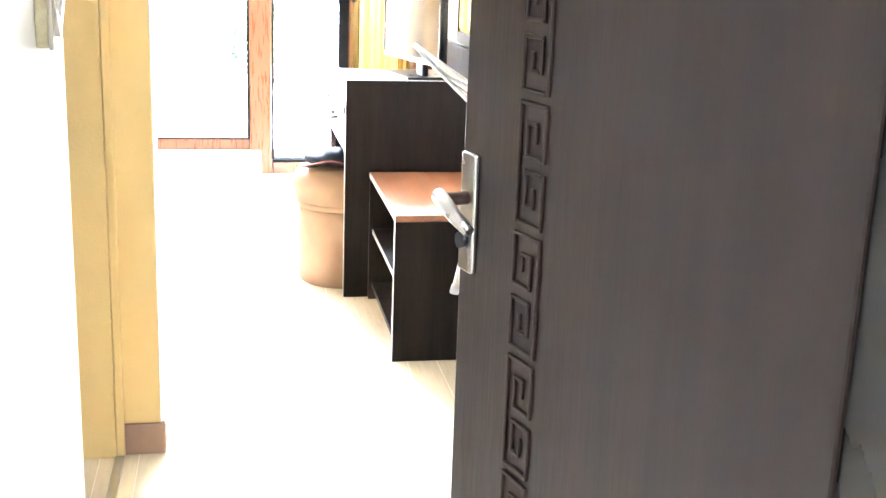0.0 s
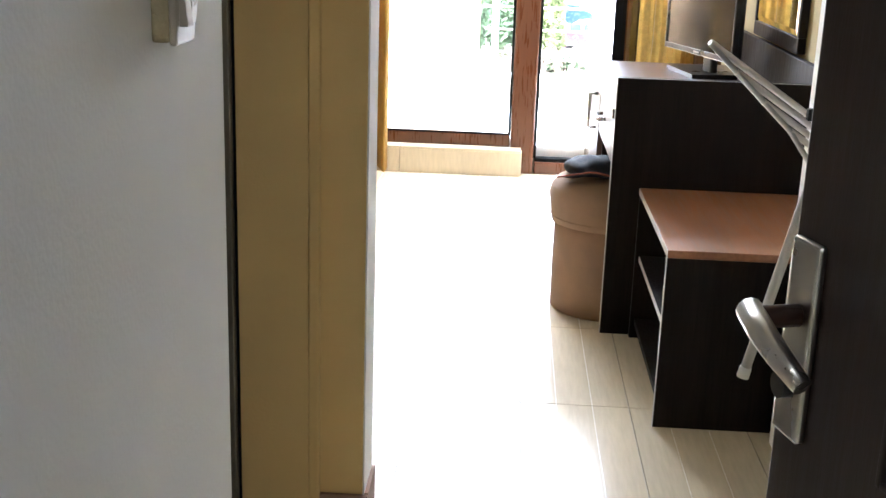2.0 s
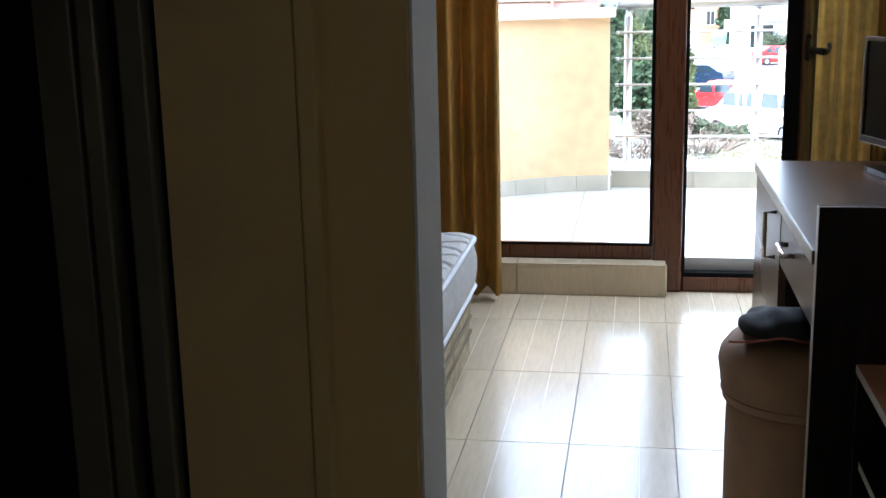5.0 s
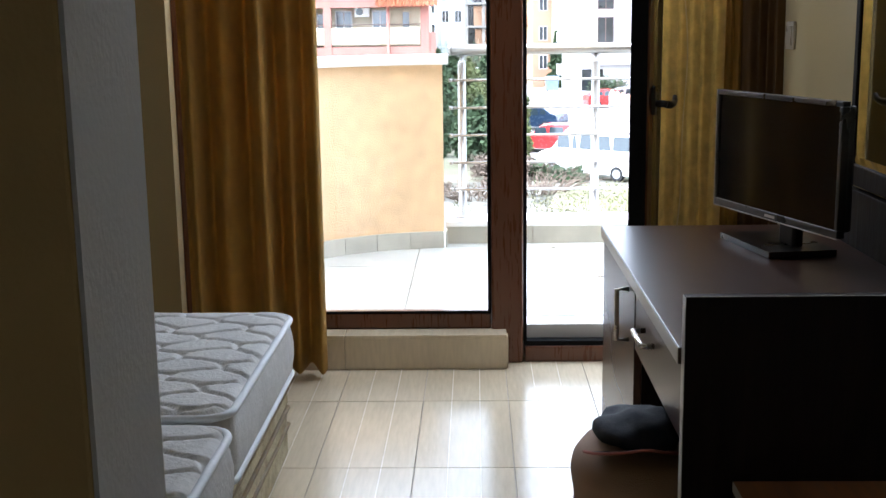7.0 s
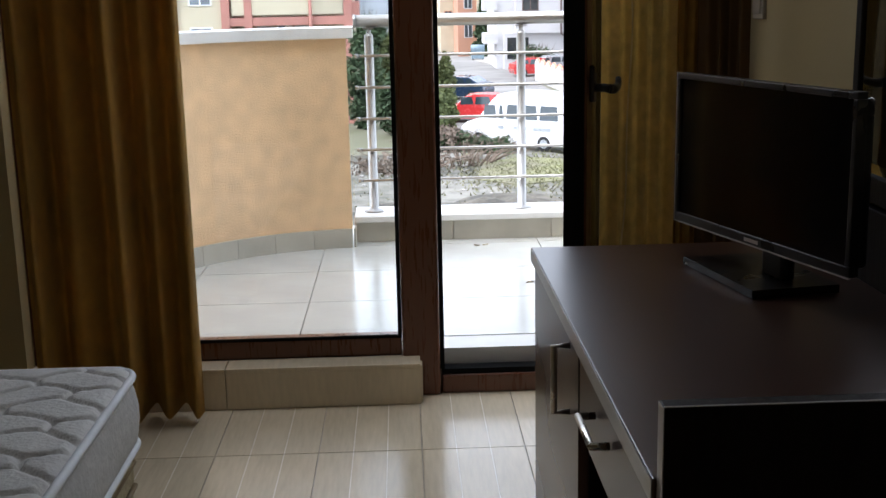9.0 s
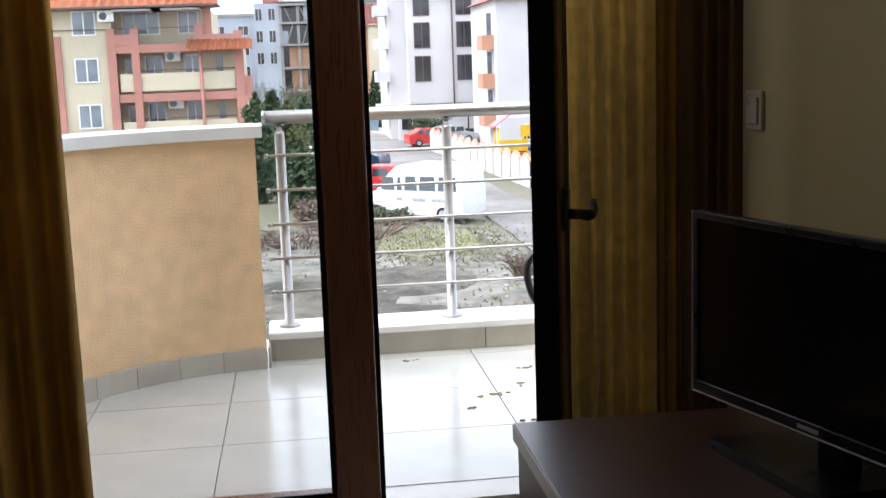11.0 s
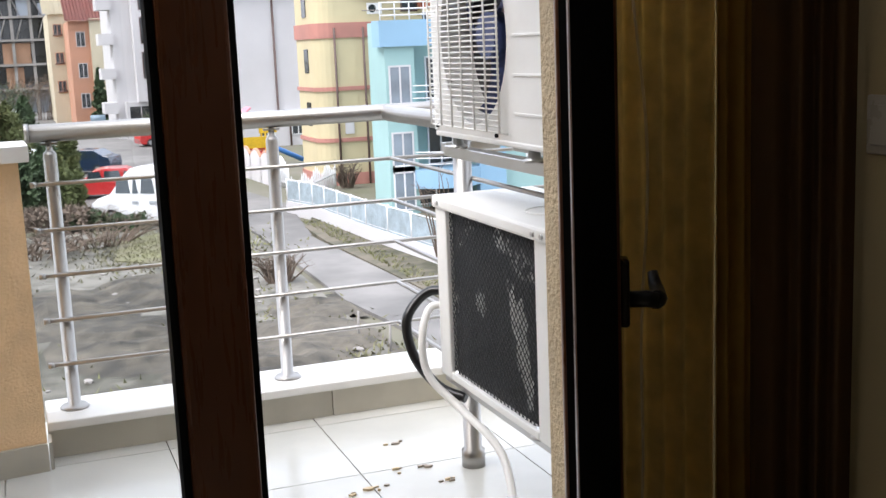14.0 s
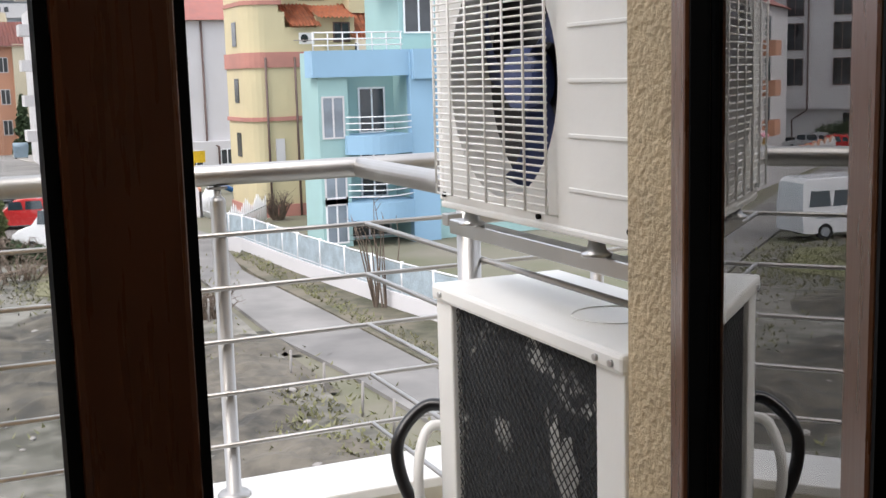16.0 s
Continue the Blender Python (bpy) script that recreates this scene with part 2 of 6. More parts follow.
def prism(bm, outline, z0, z1):
    """An upright solid on a plan outline (counter-clockwise)."""
    lo = [bm.verts.new((x, y, z0)) for x, y in outline]
    hi = [bm.verts.new((x, y, z1)) for x, y in outline]
    n = len(outline)
    for i in range(n):
        bm.faces.new((lo[i], lo[(i + 1) % n], hi[(i + 1) % n], hi[i]))
    bm.faces.new(lo[::-1])
    bm.faces.new(hi)
    return bm


def B(*boxes, bevel=0.0):
    bm = bmesh.new()
    for b in boxes:
        box(bm, *b, bevel=bevel)
    return bm


def part(name, bm, material, parent=None, label="", kind=""):
    """Links a bmesh in world coordinates as one mesh, under a thing or a part."""
    me = bpy.data.meshes.new(name)
    if parent is not None:
        base = parent.matrix_world if parent.parent is None else parent.parent.matrix_world @ parent.matrix_basis
        bmesh.ops.transform(bm, matrix=base.inverted(), verts=bm.verts)
    bm.normal_update()
    bm.to_mesh(me)
    bm.free()
    for m in material if isinstance(material, (list, tuple)) else (material,):
        me.materials.append(m)
    ob = new(name, me)
    if parent is not None:
        ob.parent = parent
    if label:
        ob["label"] = label
    if kind:
        ob["kind"] = kind
    return ob


def thing(name, loc, label, category, group="", turn=0.0):
    ob = new(name)
    ob.empty_display_size = 0.1
    ob.matrix_basis = pose(*loc, 0, 0, turn)
    ob.matrix_world = ob.matrix_basis
    return tagged(ob, label, category, group)


def struct(name, bm, material, label=""):
    return tagged(part(name, bm, material), label, "", "", "structure")


# ---- structure ----
struct("floor", B((-3.1, 3.45, -0.15, 1.12, 7.21, -0.006), (-0.9, 1.3, -0.15, 1.6, 3.45, -0.006)), M_GROUT, "cream tiled floor with dark joints")
struct("floor_hall", B((-1.6, -1.6, -0.15, 1.9, 1.3, -0.004)), M_GREY_TILE, "grey stairwell floor")
struct("floor_alcove", B((-3.1, 7.21, -0.15, -1.14, 8.2, -0.004)), M_TILE, "cream alcove floor")
struct("wall_east", B((1.09, 3.88, -0.15, 1.29, 7.21, 2.6)), M_PLASTER, "cream plaster wall behind the desk")
struct("wall_pier", B((0.856, 3.86, -0.006, 1.088, 4.0, 2.6)), M_WHITE, "white plaster pier between hallway and room")
struct("wall_hall_east", B((1.29, 1.6, -0.15, 1.49, 3.88, 2.6), (0.922, 3.846, -0.15, 1.49, 3.859, 2.6), (1.09, 3.8595, -0.15, 1.49, 3.98, 2.6)), M_PLASTER, "cream hallway wall")
struct("wall_west", B((-3.3, 3.45, -0.15, -3.1, 8.2, 2.6)), M_PLASTER, "cream plaster wall")
struct("wall_south", B((-3.1, 3.466, -0.006, -0.18, 3.604, 2.6)), M_PLASTER, "cream plaster wall behind the beds")
struct("wall_stub", B((-0.18, 3.466, -0.006, -0.09, 3.604, 2.6), bevel=0.002), M_YELLOW, "ochre painted wall end beside the bathroom door")
struct("wall_corner", B((-0.0895, 3.468, -0.004, -0.0865, 3.604, 2.599)), M_WHITE, "white painted side of the wall end")
struct("wall_hall_west", B((-0.32, 1.6, -0.15, -0.183, 2.75, 2.6), (-0.32, 2.75, 2.05, -0.183, 3.45, 2.6)), M_WHITE, "white plaster hallway wall")
struct("wall_bathroom", B((-1.4, 2.4, -0.15, -1.3, 3.45, 2.6), (-1.3, 2.4, -0.15, -0.321, 2.5, 2.6)), M_WHITE, "white bathroom wall")
struct("floor_bathroom", B((-1.3, 2.5, -0.15, -0.2, 3.45, -0.003)), M_TILE, "cream bathroom floor")
struct("wall_entrance", B((0.66, 1.42, -0.15, 1.49, 1.6, 2.6), (-1.6, 1.42, -0.15, -0.24, 1.598, 2.6), (-0.24, 1.42, 2.08, 0.66, 1.6, 2.6)), M_WHITE, "white plaster wall round the entrance")
struct("wall_stairwell", B((-1.8, -1.6, -0.15, -1.6, 1.6, 2.6), (1.7, -1.6, -0.15, 1.9, 1.6, 2.6), (-1.8, -1.8, -0.15, 1.9, -1.6, 2.6)), M_WHITE, "white stairwell wall")
struct("ceiling", B((-3.3, -1.8, 2.6, 1.9, 7.21, 2.75), (-3.3, 7.21, 2.6, -1.14, 8.4, 2.75)), M_CEIL, "white ceiling")
struct("wall_north", B((-1.14, 6.95, -0.15, -0.95, 7.21, 2.6), (0.99, 7.1, -0.15, 1.29, 7.21, 2.6), (1.03, 6.98, -0.15, 1.088, 7.1, 2.6), (-0.95, 6.98, 2.25, 1.03, 7.2, 2.6)), M_PLASTER, "cream plaster wall beside the balcony door")
struct("wall_alcove", B((-3.1, 8.2, -0.15, -1.14, 8.4, 2.6), (-1.14, 7.21, -0.15, -1.05, 8.4, 2.6)), M_PLASTER, "cream alcove wall")
struct("wall_facade", B((0.952, 7.104, -0.6, 0.99, 7.21, 2.9), (0.991, 7.2105, -0.6, 6.0, 7.23, 2.76), (-6.0, 8.402, -6.0, -1.05, 8.5, 2.76), (-1.05, 7.212, 2.25, 0.95, 7.23, 2.76)), M_STUCCO_PALE, "sand coloured rough stucco facade")
struct("baseboard", B((-0.086, 3.47, -0.003, -0.078, 3.6, 0.08), (-0.178, 3.454, -0.004, -0.078, 3.464, 0.08), (1.078, 4.01, -0.004, 1.088, 6.97, 0.08), (-3.09, 3.606, -0.004, -0.1, 3.614, 0.08)), M_POUF, "tan tile baseboard")

# bathroom doorway: metal frame on the near side, lining on the far one
def bathroom_door_frame():
    t = tagged(new("door_1"), "aluminium frame of an open bathroom doorway", "", "", "structure")
    for x0, x1, y in ((-0.368, -0.34, 3.425), (-0.405, -0.385, 3.418), (-0.455, -0.415, 3.43)):
        part("frame_profile", B((x0, y, -0.002, x1, 3.464, 2.05), bevel=0.003), M_BRONZE, t, "olive anodised profile")
    # wide black sheet put in as the dark gaps between the profiles
    part("seal_infill", B((-0.6, 3.445, -0.002, -0.334, 3.464, 2.05)), M_FRAME_DARK, t, "black seal and dark gap infill")
    part("lining", B((-0.333, 3.44, 0.0, -0.197, 3.464, 2.05)), M_YELLOW, t)
    part("door_stop", B((-0.196, 3.438, 0.0, -0.176, 3.464, 2.05), bevel=0.003), M_YELLOW, t)
    part("threshold", B((-0.2, 2.752, -0.004, -0.178, 3.437, 0.006), bevel=0.002), M_ALU, t, "metal threshold strip")


bathroom_door_frame()


# ---- balcony window and door ----
def balcony_window():
    t = tagged(new("window_1"), "brown framed fixed window beside the balcony door", "", "", "structure")
    part("window_frame", B((-0.95, 7.02, 0.13, 0.19, 7.09, 0.19), (-0.95, 7.02, 0.19, -0.89, 7.09, 2.25), (-0.89, 7.02, 2.19, 0.19, 7.09, 2.249), bevel=0.006), M_FRAME, t)
    part("mullion", B((0.191, 7.006, 0.0, 0.308, 7.088, 2.248), bevel=0.008), M_FRAME, t)
    part("glazing_bead", B((-0.89, 7.012, 0.19, 0.19, 7.02, 0.2), (0.178, 7.012, 0.2, 0.1905, 7.064, 2.19)), M_FRAME_DARK, t, "black rubber bead")
    g = part("pane", B((-0.9, 7.05, 0.185, 0.186, 7.056, 2.2)), M_GLASS, t)
    g.visible_shadow = False


def balcony_door():
    t = tagged(new("door_2"), "brown framed glazed balcony door standing open inwards", "", "", "structure")
    part("door_frame", B((0.314, 7.02, 0.0, 0.94, 7.09, 0.06), (0.957, 7.02, 0.0, 0.99, 7.098, 2.25), (0.314, 7.02, 2.19, 0.94, 7.09, 2.249), bevel=0.006), M_FRAME, t)
    part("seal_infill", B((0.314, 7.03, 0.06, 0.94, 7.08, 0.078), (0.3085, 7.03, 0.078, 0.322, 7.08, 2.19), (0.946, 7.024, 0.08, 0.956, 7.09, 2.249)), M_FRAME_DARK, t, "black seal and dark gap infill")
    hx, hy, w = 0.913, 7.013, 0.68
    d = Vector((-0.415, -0.91, 0)).normalized()
    m = Matrix.Translation((hx, hy, 0)) @ Matrix(((d.x, -d.y, 0, 0), (d.y, d.x, 0, 0), (0, 0, 1, 0), (0, 0, 0, 1)))
    # along the leaf is x, its inner face lies at +y
    def leaf(name, material, *boxes, bevel=0.0, parent=None, label=""):
        bm = B(*boxes, bevel=bevel)
        bmesh.ops.transform(bm, matrix=m, verts=bm.verts)
        return part(name, bm, material, parent or t, label)
    lf = leaf("leaf", M_FRAME, (0, -0.024, 0.07, 0.08, 0.035, 2.19), (w - 0.055, -0.024, 0.07, w, 0.035, 2.19), (0.08, -0.024, 0.07, w - 0.055, 0.035, 0.15), (0.08, -0.024, 2.11, w - 0.055, 0.035, 2.19), bevel=0.005)
    leaf("leaf_seal", M_FRAME_DARK, (w, -0.022, 0.08, w + 0.006, 0.03, 2.18), (0.0795, -0.018, 0.15, 0.086, 0.004, 2.11), (w - 0.061, -0.018, 0.15, w - 0.0545, 0.004, 2.11), (0.086, -0.018, 0.15, w - 0.061, 0.004, 0.157))
    leaf("strike_strip", M_FRAME_DARK, (w + 0.005, -0.004, 0.3, w + 0.0075, 0.012, 2.0))
    g = leaf("pane", M_LEAF_GLASS, (0.078, 0.0, 0.145, w - 0.053, 0.005, 2.115))
    g.visible_shadow = False
    hb = B((w - 0.052, 0.035, 0.965, w - 0.022, 0.048, 1.055), bevel=0.004)
    tube(hb, [(w - 0.037, 0.045, 1.0), (w - 0.037, 0.072, 1.0), (w - 0.037, 0.085, 0.997)], 0.011)
    tube(hb, [(w - 0.036, 0.082, 0.998), (w - 0.06, 0.088, 0.995), (w - 0.085, 0.09, 0.998), (w - 0.105, 0.088, 1.006), (w - 0.113, 0.086, 1.02)], [0.012, 0.012, 0.01, 0.009, 0.007])
    bmesh.ops.transform(hb, matrix=m, verts=hb.verts)
    part("handle", hb, M_BLACK, t, "dark bronze lever handle")


balcony_window()
balcony_door()

# plinth below the window
def window_plinth():
    t = tagged(new("window_plinth"), "cream tiled plinth below the fixed window", "", "", "structure")
    part("core", B((-0.95, 6.945, -0.004, 0.238, 7.02, 0.122)), M_GROUT, t)
    for i in range(2):
        x0 = -0.95 + 0.6 * i
        x1 = min(x0 + 0.598, 0.245)
        part("tile", B((x0, 6.93, 0.0, x1, 6.944, 0.118), bevel=0.002), M_TILE, t)
        part("tile", B((x0, 6.925, 0.119, x1, 7.018, 0.132), bevel=0.002), M_TILE, t)
    part("end_tile", B((0.239, 6.946, 0.0, 0.251, 7.0, 0.118), bevel=0.002), M_TILE, t)


window_plinth()


# ---- balcony ----
BZ = 0.13
struct("balcony_sill", B((-0.95, 7.091, -0.1, 0.95, 7.22, BZ - 0.003)), M_STONE, "pale stone sill outside the balcony door")
struct("balcony_slab", B((-1.25, 7.225, -0.12, 3.4, 9.0, BZ - 0.012)), M_GREY_TILE, "balcony slab")
PC, PR = Vector((0.03, 7.70)), 0.937


def arc(r, a0, a1, n):
    return [(PC.x + r * math.cos(radians(a0 + (a1 - a0) * i / n)), PC.y + r * math.sin(radians(a0 + (a1 - a0) * i / n))) for i in range(n + 1)]


def ring(bm, r0, r1, z0, z1, a0=93.4, a1=180.0, n=36, tail=7.3, drop=0.0):
    inner, outer = arc(r0, a0, a1, n), arc(r1, a0, a1, n)
    inner.append((PC.x - r0, tail))
    outer.append((PC.x - r1, tail))
    return prism(bm, outer + inner[::-1], z0, z1)


def parapet():
    t = tagged(new("parapet"), "curved apricot stucco balcony parapet with white coping", "", "", "structure")
    part("wall", ring(bmesh.new(), PR + 0.004, PR + 0.2, -0.2, 1.055), M_STUCCO, t)
    part("coping", ring(bmesh.new(), PR - 0.03, PR + 0.235, 1.055, 1.1, a0=91.6), M_STONE, t, "white stone coping")
    n = 8
    for i in range(n):
        a0, a1 = 93.4 + (180 - 93.4) * i / n, 93.4 + (180 - 93.4) * (i + 1) / n - 0.12
        outline = arc(PR + 0.002, a0, a1, 3) + arc(PR - 0.01, a0, a1, 3)[::-1]
        part("skirting_tile", prism(bmesh.new(), outline, BZ, BZ + 0.085), M_GREY_TILE, t, "grey tile" if i == 0 else "")
    part("end_skirting", B((-0.022, 8.636, BZ, -0.012, 8.72, BZ + 0.085)), M_GREY_TILE, t)


parapet()


def balcony_curb():
    t = tagged(new("balcony_curb"), "low tiled balcony curb with white coping", "", "", "structure")
    part("core", B((-0.02, 8.755, -0.2, 3.4, 8.95, 0.222)), M_GROUT, t)
    x = -0.02
    for i in range(8):
        part("curb_tile", B((x, 8.742, BZ, x + 0.447, 8.754, 0.221), bevel=0.001), M_GREY_TILE, t, "grey tile")
        x += 0.45
    part("coping", B((-0.02, 8.715, 0.223, 3.4, 8.97, 0.252), bevel=0.005), M_STONE, t, "white stone coping")


balcony_curb()


def railing():
    t = thing("balcony_railing", (0.0, 8.845, 0.252), "brushed stainless steel balcony railing with five bars", "railing")
    y = 8.845
    bm = tube(bmesh.new(), [(0.012, y, 1.12), (3.3, y, 1.12)], 0.0275, 20)
    part("handrail", bm, M_STEEL, t)
    part("end_cap", tube(bmesh.new(), [(0.0, y, 1.12), (0.013, y, 1.12)], 0.0295, 20), M_STEEL, t)
    for x in (0.068, 0.755, 1.9, 2.6):
        bm = lathe(bmesh.new(), [(0.045, 0.252), (0.045, 0.256), (0.038, 0.264), (0.0205, 0.266), (0.0205, 1.052), (0.018, 1.06), (0.012, 1.064), (0.0095, 1.068), (0.0095, 1.097)], x, y, 20)
        p = part("post", bm, M_STEEL, t)
        part("saddle", B((x - 0.025, y - 0.014, 1.084, x + 0.025, y + 0.014, 1.0905)), M_STEEL, p)
    for i in range(5):
        z = 0.402 + 0.1412 * i
        bm = tube(bmesh.new(), [(0.008, y - 0.028, z), (3.3, y - 0.028, z)], 0.0065, 10)
        tube(bm, [(0.001, y - 0.028, z), (0.02, y - 0.028, z)], 0.0095, 10)
        part("bar", bm, M_STEEL, t)
    return t


railing()


def divider_railing():
    t = thing("divider_railing", (1.15, 8.1, BZ), "stainless steel railing dividing two balconies", "railing")
    x = 1.15
    part("handrail", tube(bmesh.new(), [(x, 8.83, 1.118), (x - 0.01, 7.32, 1.118)], 0.0275, 20), M_STEEL, t)
    for i in range(5):
        z = 0.402 + 0.1412 * i
        part("bar", tube(bmesh.new(), [(x, 8.815, z), (x + 0.0, 8.42, z), (x - 0.005, 7.32, z)], 0.0065, 10), M_STEEL, t)
    for y in (8.1, 7.4):
        bm = lathe(bmesh.new(), [(0.034, BZ), (0.034, BZ + 0.05), (0.026, BZ + 0.054), (0.026, 1.1)], 1.125, y, 20)
        part("post", bm, M_STEEL, t)
    return t


divider_railing()


# ---- outdoor units ----
def bracket(z, y0, y1, name):
    t = thing(name, (1.03, y0, z), "galvanised steel bracket rail carrying an outdoor unit", "bracket", "outdoor unit brackets")
    for x in (1.035, 1.235):
        part("rail", B((x, y0, z - 0.03, x + 0.035, y1, z), bevel=0.003), M_ALU, t)
    for y in (8.085, 7.385):
        part("cross_bar", B((1.07, y, z - 0.028, 1.235, y + 0.03, z - 0.002), bevel=0.002), M_ALU, t)
    for y in (y1 - 0.12, y0 + 0.12):
        bm = lathe(bmesh.new(), [(0.024, z), (0.026, z + 0.006), (0.016, z + 0.01), (0.012, z + 0.03)], 1.03, y, 14)
        part("rubber_foot", bm, M_ALU, t, "bolted foot")
    return t


def fan_unit():
    x0, x1, y0, y1, z0, z1 = 1.0, 1.29, 7.234, 7.955, 1.105, 1.6
    t = thing("outdoor_unit", (1.145, 7.6, z0 - 0.002), "white air conditioning outdoor unit with round fan grille", "outdoor unit", "outdoor units")
    cy, cz, r = 7.69, 1.35, 0.205
    # front with a round opening
    bm = bmesh.new()
    n = 48
    circ = [bm.verts.new((x0, cy + r * math.cos(2 * math.pi * k / n), cz + r * math.sin(2 * math.pi * k / n))) for k in range(n)]
    deep = [bm.verts.new((x0 + 0.09, v.co.y, v.co.z)) for v in circ]

    def rim(k):
        a = 2 * math.pi * k / n
        c, s = math.cos(a), math.sin(a)
        k1 = ((y1 - cy) if c > 0 else (cy - y0)) / max(abs(c), 1e-6)
        k2 = ((z1 - cz) if s > 0 else (cz - z0)) / max(abs(s), 1e-6)
        q = min(k1, k2)
        return (x0, cy + q * c, cz + q * s)
    edge = [bm.verts.new(rim(k)) for k in range(n)]
    for k in range(n):
        j = (k + 1) % n
        bm.faces.new((circ[k], circ[j], edge[j], edge[k]))
        bm.faces.new((deep[k], deep[j], circ[j], circ[k]))
    part("front_panel", bm, M_PAINTED, t)
    part("casing", B((x0 + 0.1, y0, z0, x1, y1, z1), bevel=0.004), M_PAINTED, t)
    part("base_rail", B((x0 - 0.002, y0, z0 - 0.002, x0 + 0.099, y1, z0 + 0.012), bevel=0.004), M_PAINTED, t)
    part("top_cover", B((x0 - 0.004, y0, z1 - 0.02, x0 + 0.099, y1 + 0.004, z1 + 0.006), bevel=0.004), M_PAINTED, t)
    part("end_panel", B((x0 - 0.003, y1 - 0.012, z0 + 0.0125, x0 + 0.099, y1 + 0.002, z1 - 0.0205), bevel=0.003), M_PAINTED, t)
    part("end_panel", B((x0 + 0.0005, y0, z0 + 0.0125, x0 + 0.099, y0 + 0.01, z1 - 0.0205), bevel=0.003), M_PAINTED, t)
    part("fan_housing", tube(bmesh.new(), [(x0 + 0.085, cy, cz), (x0 + 0.098, cy, cz)], r + 0.002, 40), M_BLACK, t, "dark fan housing")
    fan = part("fan", tube(bmesh.new(), [(x0 + 0.035, cy, cz), (x0 + 0.08, cy, cz)], 0.055, 24), M_FAN, t, "blue plastic fan hub")
    for b in range(3):
        fb = bmesh.new()
        a0 = radians(100 + 120 * b)
        rows = []
        for i in range(7):
            rr = 0.05 + 0.14 * i / 6
            sweep = a0 + 0.35 * i / 6
            w = 0.45 + 0.45 * i / 6
            rows.append([fb.verts.new((x0 + 0.075 - 0.035 * (k / 4), cy + rr * math.cos(sweep + w * (k / 4)), cz + rr * math.sin(sweep + w * (k / 4)))) for k in range(5)])
        for u, v in zip(rows, rows[1:]):
            for k in range(4):
                fb.faces.new((u[k], u[k + 1], v[k + 1], v[k])).smooth = True
        bmesh.ops.solidify(fb, geom=list(fb.faces), thickness=0.003)
        part("blade", fb, M_FAN, fan)
    # guard of wires
    gz0, gz1, gy0, gy1 = z0 + 0.03, z1 - 0.035, 7.49, 7.93
    wires = bmesh.new()
    z = gz0
    while z <= gz1 + 1e-4:
        tube(wires, [(x0 - 0.018, gy0, z), (x0 - 0.018, gy1, z)], 0.0021, 5)
        z += 0.0128
    part("guard_grille", wires, M_PAINTED, t, "white wire fan guard", "stuff")
    for i in range(7):
        y = gy0 + (gy1 - gy0) * i / 6
        part("guard_stay", tube(bmesh.new(), [(x0 - 0.001, y, gz0 - 0.004), (x0 - 0.021, y, gz0), (x0 - 0.021, y, gz1), (x0 - 0.001, y, gz1 + 0.004)], 0.0024, 6), M_PAINTED, t)
    for i in range(5):
        z = z0 + 0.07 + 0.085 * i
        part("rib", B((x0 - 0.0035, y0 + 0.03, z, x0 + 0.001, y0 + 0.215, z + 0.006), bevel=0.001), M_PAINTED, t)
    for y, z in ((y1 - 0.02, z0 + 0.025), (7.55, z0 + 0.02), (y0 + 0.04, z0 + 0.025), (y1 - 0.02, z1 - 0.01), (7.55, z1 - 0.008)):
        part("screw", tube(bmesh.new(), [(x0 - 0.006, y, z), (x0 + 0.001, y, z)], 0.005, 8), M_FRAME_DARK, t)
    return t


